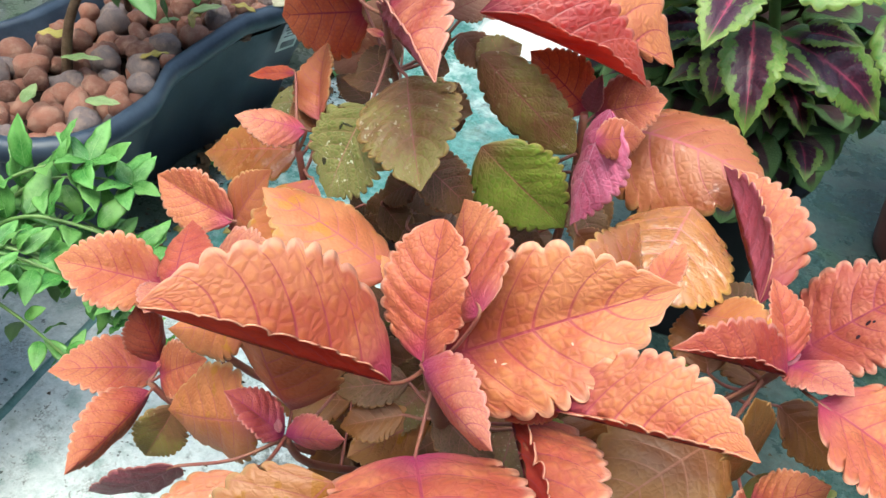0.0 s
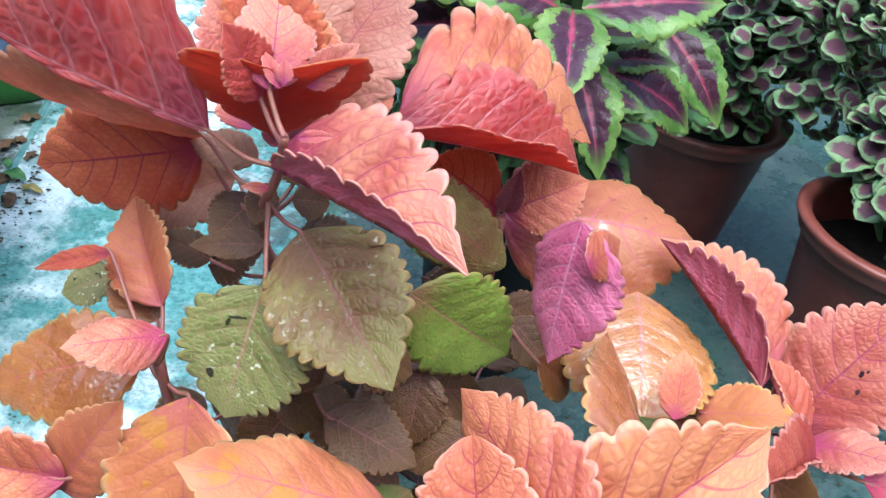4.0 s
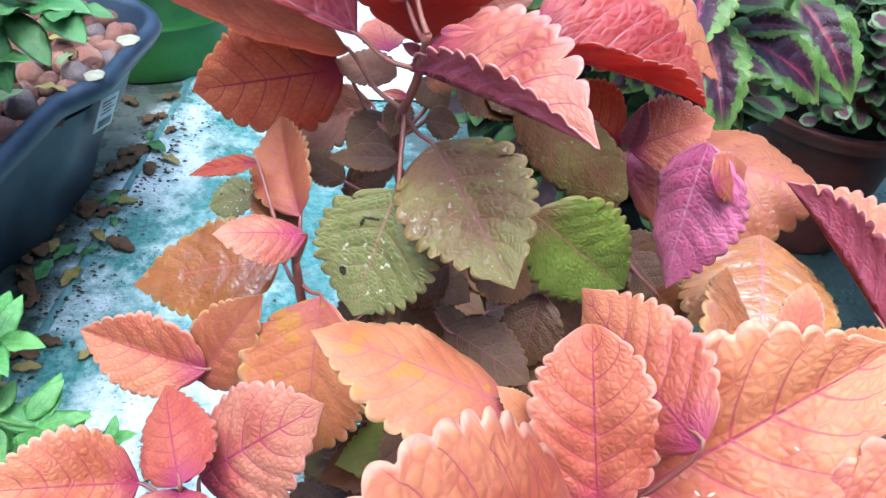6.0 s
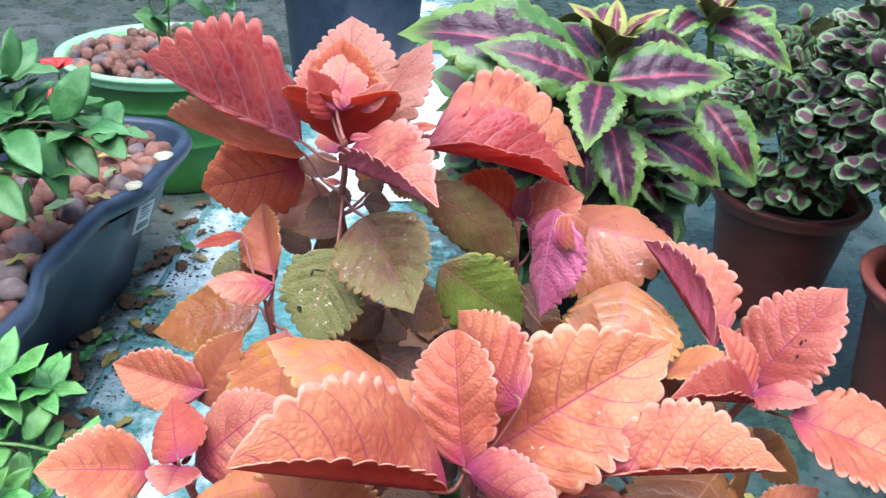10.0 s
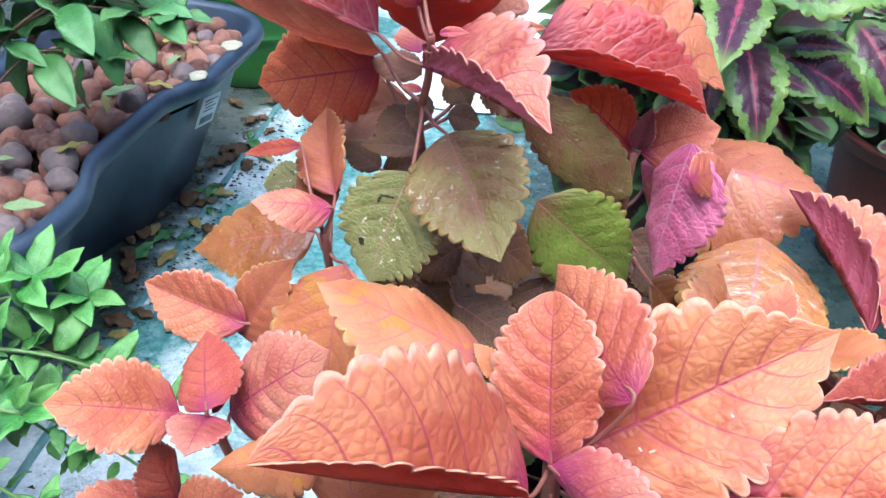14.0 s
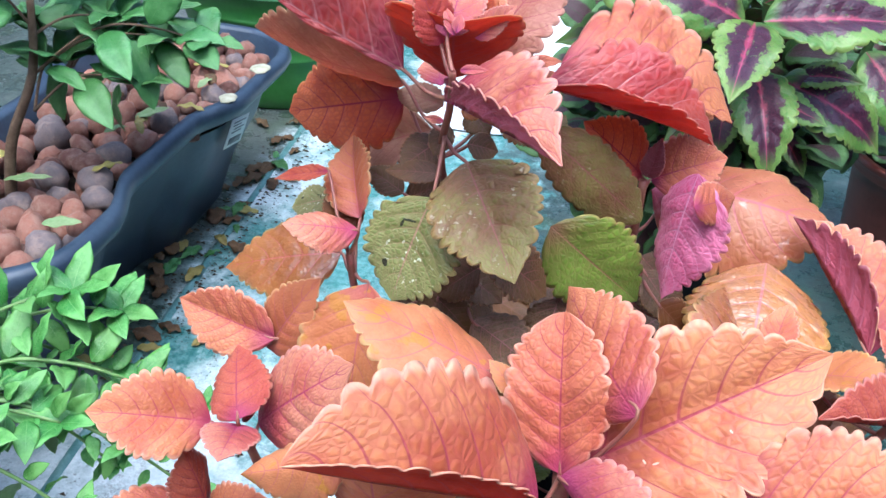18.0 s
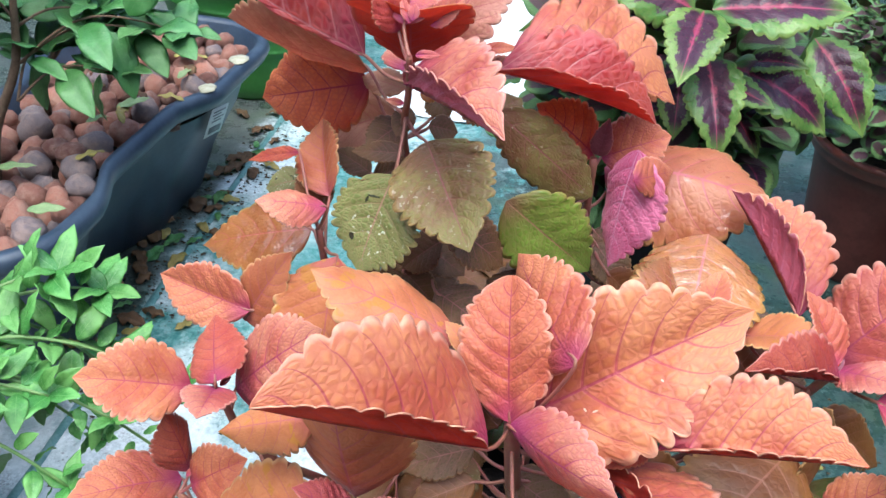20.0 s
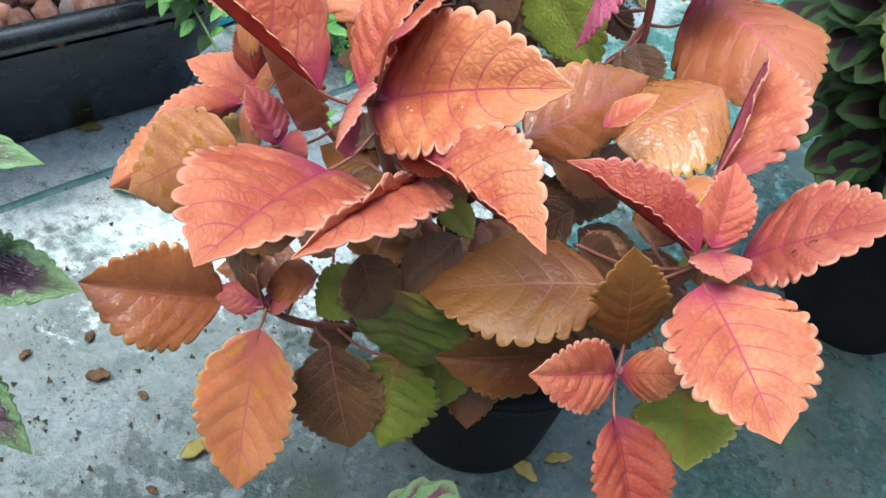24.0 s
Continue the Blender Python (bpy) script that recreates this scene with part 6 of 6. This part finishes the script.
# ---- small-leaved coleus in the brown pots ----
def mound(name, label, centre, radius, height, foot, count, size, meshes, seed, group=""):
    """A dome of many small leaves on thin stems."""
    r = random.Random(seed)
    root = thing(name, label, "plant", foot, group)
    for k in range(9):
        a, q = r.uniform(0, 6.28), r.uniform(0.2, 0.9)
        stalk(root, [foot, Vector(foot).lerp(Vector(centre), 0.5) + Vector((math.cos(a), math.sin(a), 0)) * radius * q * 0.3,
                     Vector(centre) + Vector((math.cos(a) * radius * q, math.sin(a) * radius * q, height * 0.5 * (1 - q)))], 0.0012, 0.0007, STEM_GREEN)
    inner = []
    for k in range(count * 3):
        a, c = r.uniform(0, 6.28), r.uniform(-0.45, 1.0)
        s = math.sqrt(max(0.0, 1 - c * c))
        out = Vector((s * math.cos(a), s * math.sin(a), c))
        depth = (r.uniform(0.84, 1.06) if k < count else r.uniform(0.45, 1.02)) * (1 + 0.22 * noise.noise(out * 2.3 + Vector((seed, 0, 0))))
        p = Vector(centre) + Vector((out.x * radius, out.y * radius, out.z * height)) * depth
        d = (out + Vector((r.uniform(-0.9, 0.9), r.uniform(-0.9, 0.9), r.uniform(-0.5, 0.5)))).normalized()
        nrm = out * 0.8 + Vector((r.uniform(-0.3, 0.3), -0.3, 0.8))
        long = size * r.uniform(0.65, 1.25)
        if k < count:
            put_leaf(root, meshes, p, p + d, nrm, r, long)
        else:
            inner.append((k, leaf_pose(p - root.location, p + d - root.location, nrm, long)))
    joined_leaves(root, inner, meshes[:3], "small green leaves inside the clump")
    return root


mound("small_coleus", "dense small-leaved green and purple coleus in the brown pot", (0.408, 0.781, 0.256), 0.144, 0.125, (0.401, 0.760, 0.150), 295, 0.026, MINI_D + MINI[:2], 4, "small-leaved coleus")
mound("small_coleus", "small-leaved coleus with pale green leaf edges in the brown pot", (0.520, 0.480, 0.280), 0.082, 0.095, (0.485, 0.470, 0.165), 200, 0.028, MINI, 8, "small-leaved coleus")
mound("small_coleus", "small-leaved coleus with purple hearts and pale edges", (0.500, 0.670, 0.33), 0.135, 0.15, (0.500, 0.500, 0.165), 295, 0.027, MINI, 12, "small-leaved coleus")


# ---- loose sheets, fallen leaves and litter ----
def crumpled(name, label, category, x0, x1, y0, y1, z, amount, material, seed, steps=46):
    """A crumpled plastic sheet that lies on the ground."""
    off = Vector((seed * 3.7, seed * 1.3, 0))
    verts, faces = [], []
    for i in range(steps + 1):
        for j in range(steps + 1):
            x, y = x0 + (x1 - x0) * i / steps, y0 + (y1 - y0) * j / steps
            p = Vector((x, y, 0)) * 7 + off
            ridge = 1 - abs(noise.noise(p)) * 2
            h = max(0.0, ridge) * amount + abs(noise.noise(p * 2.7)) * amount * 0.5
            edge = min(i, j, steps - i, steps - j) / steps
            w = Vector((noise.noise(p * 0.6), noise.noise(p * 0.6 + Vector((5, 5, 0))), 0)) * 0.05
            verts.append((x + w.x, y + w.y, z + h * min(1, edge * 8)))
    k = steps + 1
    for i in range(steps):
        for j in range(steps):
            faces.append((i * k + j, (i + 1) * k + j, (i + 1) * k + j + 1, i * k + j + 1))
    me = mesh_from(name, verts, faces, [material])
    return tagged(new(name, me), label, category)


WHITE = plain("white_plastic", (0.50, 0.54, 0.55), (0.66, 0.69, 0.69), 14, 0.38, 0.5, 0.2, 0.001)
CYAN = plain("cyan_plastic", (0.04, 0.38, 0.55), (0.10, 0.50, 0.68), 18, 0.25, 0.5, 0.2, 0.001)
crumpled("plastic_sheet", "crumpled white plastic sheet lying on the ground", "plastic sheet", -0.30, 0.02, 1.0, 1.85, 0.004, 0.05, WHITE, 2)
crumpled("plastic_bag", "crumpled bright cyan plastic bag beside the planters", "plastic bag", -0.90, -0.585, 0.13, 0.46, 0.004, 0.15, CYAN, 5)

YELLOWED = leaf_mat("fallen_yellow", (0.34, 0.30, 0.07), (0.42, 0.34, 0.10), None, vein=(0.3, 0.2, 0.08), margin=(0.3, 0.2, 0.06), rough=0.5, unit=0.03)
WITHERED = leaf_mat("fallen_brown", (0.10, 0.055, 0.025), (0.18, 0.10, 0.045), None, vein=(0.08, 0.05, 0.03), margin=(0.1, 0.06, 0.03), rough=0.7, unit=0.03)
FALLEN_Y = leaf_set("fallen_leaf", [YELLOWED, YELLOWED], 3, 8, wide=0.42, ruffle=0.06, widest=0.45)
FALLEN_B = leaf_set("withered_leaf", [WITHERED, WITHERED], 3, 8, wide=0.5, ruffle=0.10, widest=0.45, curl=0.2)
FALLEN_D = leaf_set("fallen_dark_leaf", [SHRUB_MAT, HERB_UNDER], 2, 8, wide=0.45, ruffle=0.06)
GREENISH = leaf_mat("fallen_green", (0.15, 0.24, 0.08), (0.26, 0.34, 0.15), None, vein=(0.3, 0.36, 0.2), margin=(0.3, 0.3, 0.12), rough=0.5, unit=0.03)
FALLEN_G = leaf_set("fallen_green_leaf", [GREENISH, GREENISH], 2, 8, wide=0.45)
rnd = random.Random(77)


def fallen(x, y, size, turn, meshes, label, group):
    ob = new("fallen_leaf", meshes[rnd.randrange(len(meshes))])
    ob.matrix_world = pose(x, y, 0.003 + size * 0.03, rnd.uniform(-8, 8), rnd.uniform(-6, 6), turn) @ Matrix.Diagonal((size, size, size, 1))
    tagged(ob, label, "leaf", group)


for x, y, size, turn in ((0.145, 0.189, 0.030, 20), (0.273, 0.305, 0.026, 70), (0.045, 0.096, 0.024, 100), (0.062, 0.118, 0.030, 10), (0.121, 0.522, 0.028, 80), (-0.069, -0.100, 0.032, 95),
                         (0.080, 0.140, 0.024, 60), (-0.473, -0.036, 0.030, 60), (0.09, 0.02, 0.022, 45), (0.30, 0.36, 0.020, 150)):
    fallen(x, y, size, turn, FALLEN_Y, "fallen yellow-green leaf lying on the wet ground", "fallen yellow leaves")
for x, y, size, turn in ((-0.174, -0.133, 0.020, 60), (-0.205, -0.120, 0.013, 140), (-0.10, -0.03, 0.015, 15), (0.02, 0.07, 0.022, 220), (0.19, 0.12, 0.014, 80), (-0.22, -0.16, 0.012, 300), (-0.06, -0.13, 0.010, 30), (-0.13, -0.10, 0.011, 200)):
    fallen(x, y, size, turn, FALLEN_B, "withered brown leaf on the painted ground", "withered leaves")
for x, y, size, turn in ((-0.367, 0.042, 0.045, 250), (-0.343, -0.004, 0.042, 235)):
    fallen(x, y, size, turn, FALLEN_G, "fresh green leaf fallen on the painted ground", "fallen green leaves")
foot_line = random.Random(41)
for k in range(46):
    y = foot_line.uniform(0.30, 0.95)
    x = -0.39 - 0.055 * (y + 0.13) + foot_line.gauss(-0.018, 0.022)
    kit, label, group = foot_line.choice(((FALLEN_B, "withered brown leaf on the ground by the planter", "withered leaves"),
                                          (FALLEN_B, "withered brown leaf on the ground by the planter", "withered leaves"),
                                          (FALLEN_Y, "fallen yellow-green leaf lying on the wet ground", "fallen yellow leaves"),
                                          (FALLEN_D, "dark green leaf fallen on the wet ground", "fallen dark leaves")))
    fallen(x, y, foot_line.uniform(0.020, 0.042), foot_line.uniform(0, 360), kit, label, group)


# bits of leaf that dropped on the clay pebbles
for x, y, size, turn, kit in ((-0.46, 0.47, 0.036, 40, FALLEN_G), (-0.45, 0.455, 0.030, 100, FALLEN_Y), (-0.435, 0.51, 0.030, 10, FALLEN_Y), (-0.44, 0.50, 0.026, 160, FALLEN_B), (-0.47, 0.43, 0.03, 70, FALLEN_G), (-0.435, 0.44, 0.026, 130, FALLEN_Y),
                              (-0.50, 0.32, 0.04, 30, FALLEN_G), (-0.52, 0.36, 0.034, 200, FALLEN_Y), (-0.435, 0.56, 0.03, 80, FALLEN_G), (-0.47, 0.62, 0.04, 20, FALLEN_Y), (-0.44, 0.60, 0.03, 300, FALLEN_B), (-0.50, 0.52, 0.03, 250, FALLEN_B),
                              (-0.44, 0.36, 0.03, 60, FALLEN_Y), (-0.43, 0.27, 0.032, 20, FALLEN_G), (-0.47, 0.24, 0.03, 110, FALLEN_G)):
    ob = new("fallen_leaf", kit[rnd.randrange(len(kit))])
    ob.matrix_world = pose(x, y, 0.208, rnd.uniform(-12, 12), rnd.uniform(-10, 10), turn) @ Matrix.Diagonal((size, size * 0.8, size, 1))
    tagged(ob, "small fallen leaf lying on the clay pebbles", "leaf", "leaves on the pebbles")


def litter(count, boxes, seed):
    """Crumbs of soil, bark and petals, strewn over the ground."""
    r = random.Random(seed)
    verts, faces = [], []
    for _ in range(count):
        x0, x1, y0, y1 = boxes[r.randrange(len(boxes))]
        x, y, s = r.uniform(x0, x1), r.uniform(y0, y1), 0.0006 + 0.0024 * r.random() ** 3
        k = len(verts)
        a = r.uniform(0, 6.28)
        for dx, dy, dz in ((1, 0, 0), (-0.5, 0.8, 0), (-0.6, -0.7, 0), (0, 0.1, 0.8)):
            verts.append((x + s * (dx * math.cos(a) - dy * math.sin(a)) * 1.5, y + s * (dx * math.sin(a) + dy * math.cos(a)), 0.0015 + s * dz))
        faces += [(k, k + 1, k + 3), (k + 1, k + 2, k + 3), (k + 2, k, k + 3)]
    me = mesh_from("litter", verts, faces, [plain("crumbs", (0.025, 0.018, 0.012), (0.10, 0.07, 0.04), 300, 0.9)], smooth=False)
    tagged(new("litter", me), "dark crumbs of soil and plant litter strewn on the ground", "litter", kind="stuff")


litter(2600, [(-0.48, -0.38, 0.25, 0.95), (-0.4, 0.4, -0.3, 0.5), (0.0, 0.5, 0.0, 0.6), (-0.47, -0.40, 0.3, 0.8), (-0.2, 0.2, -0.25, 0.1)], 6)
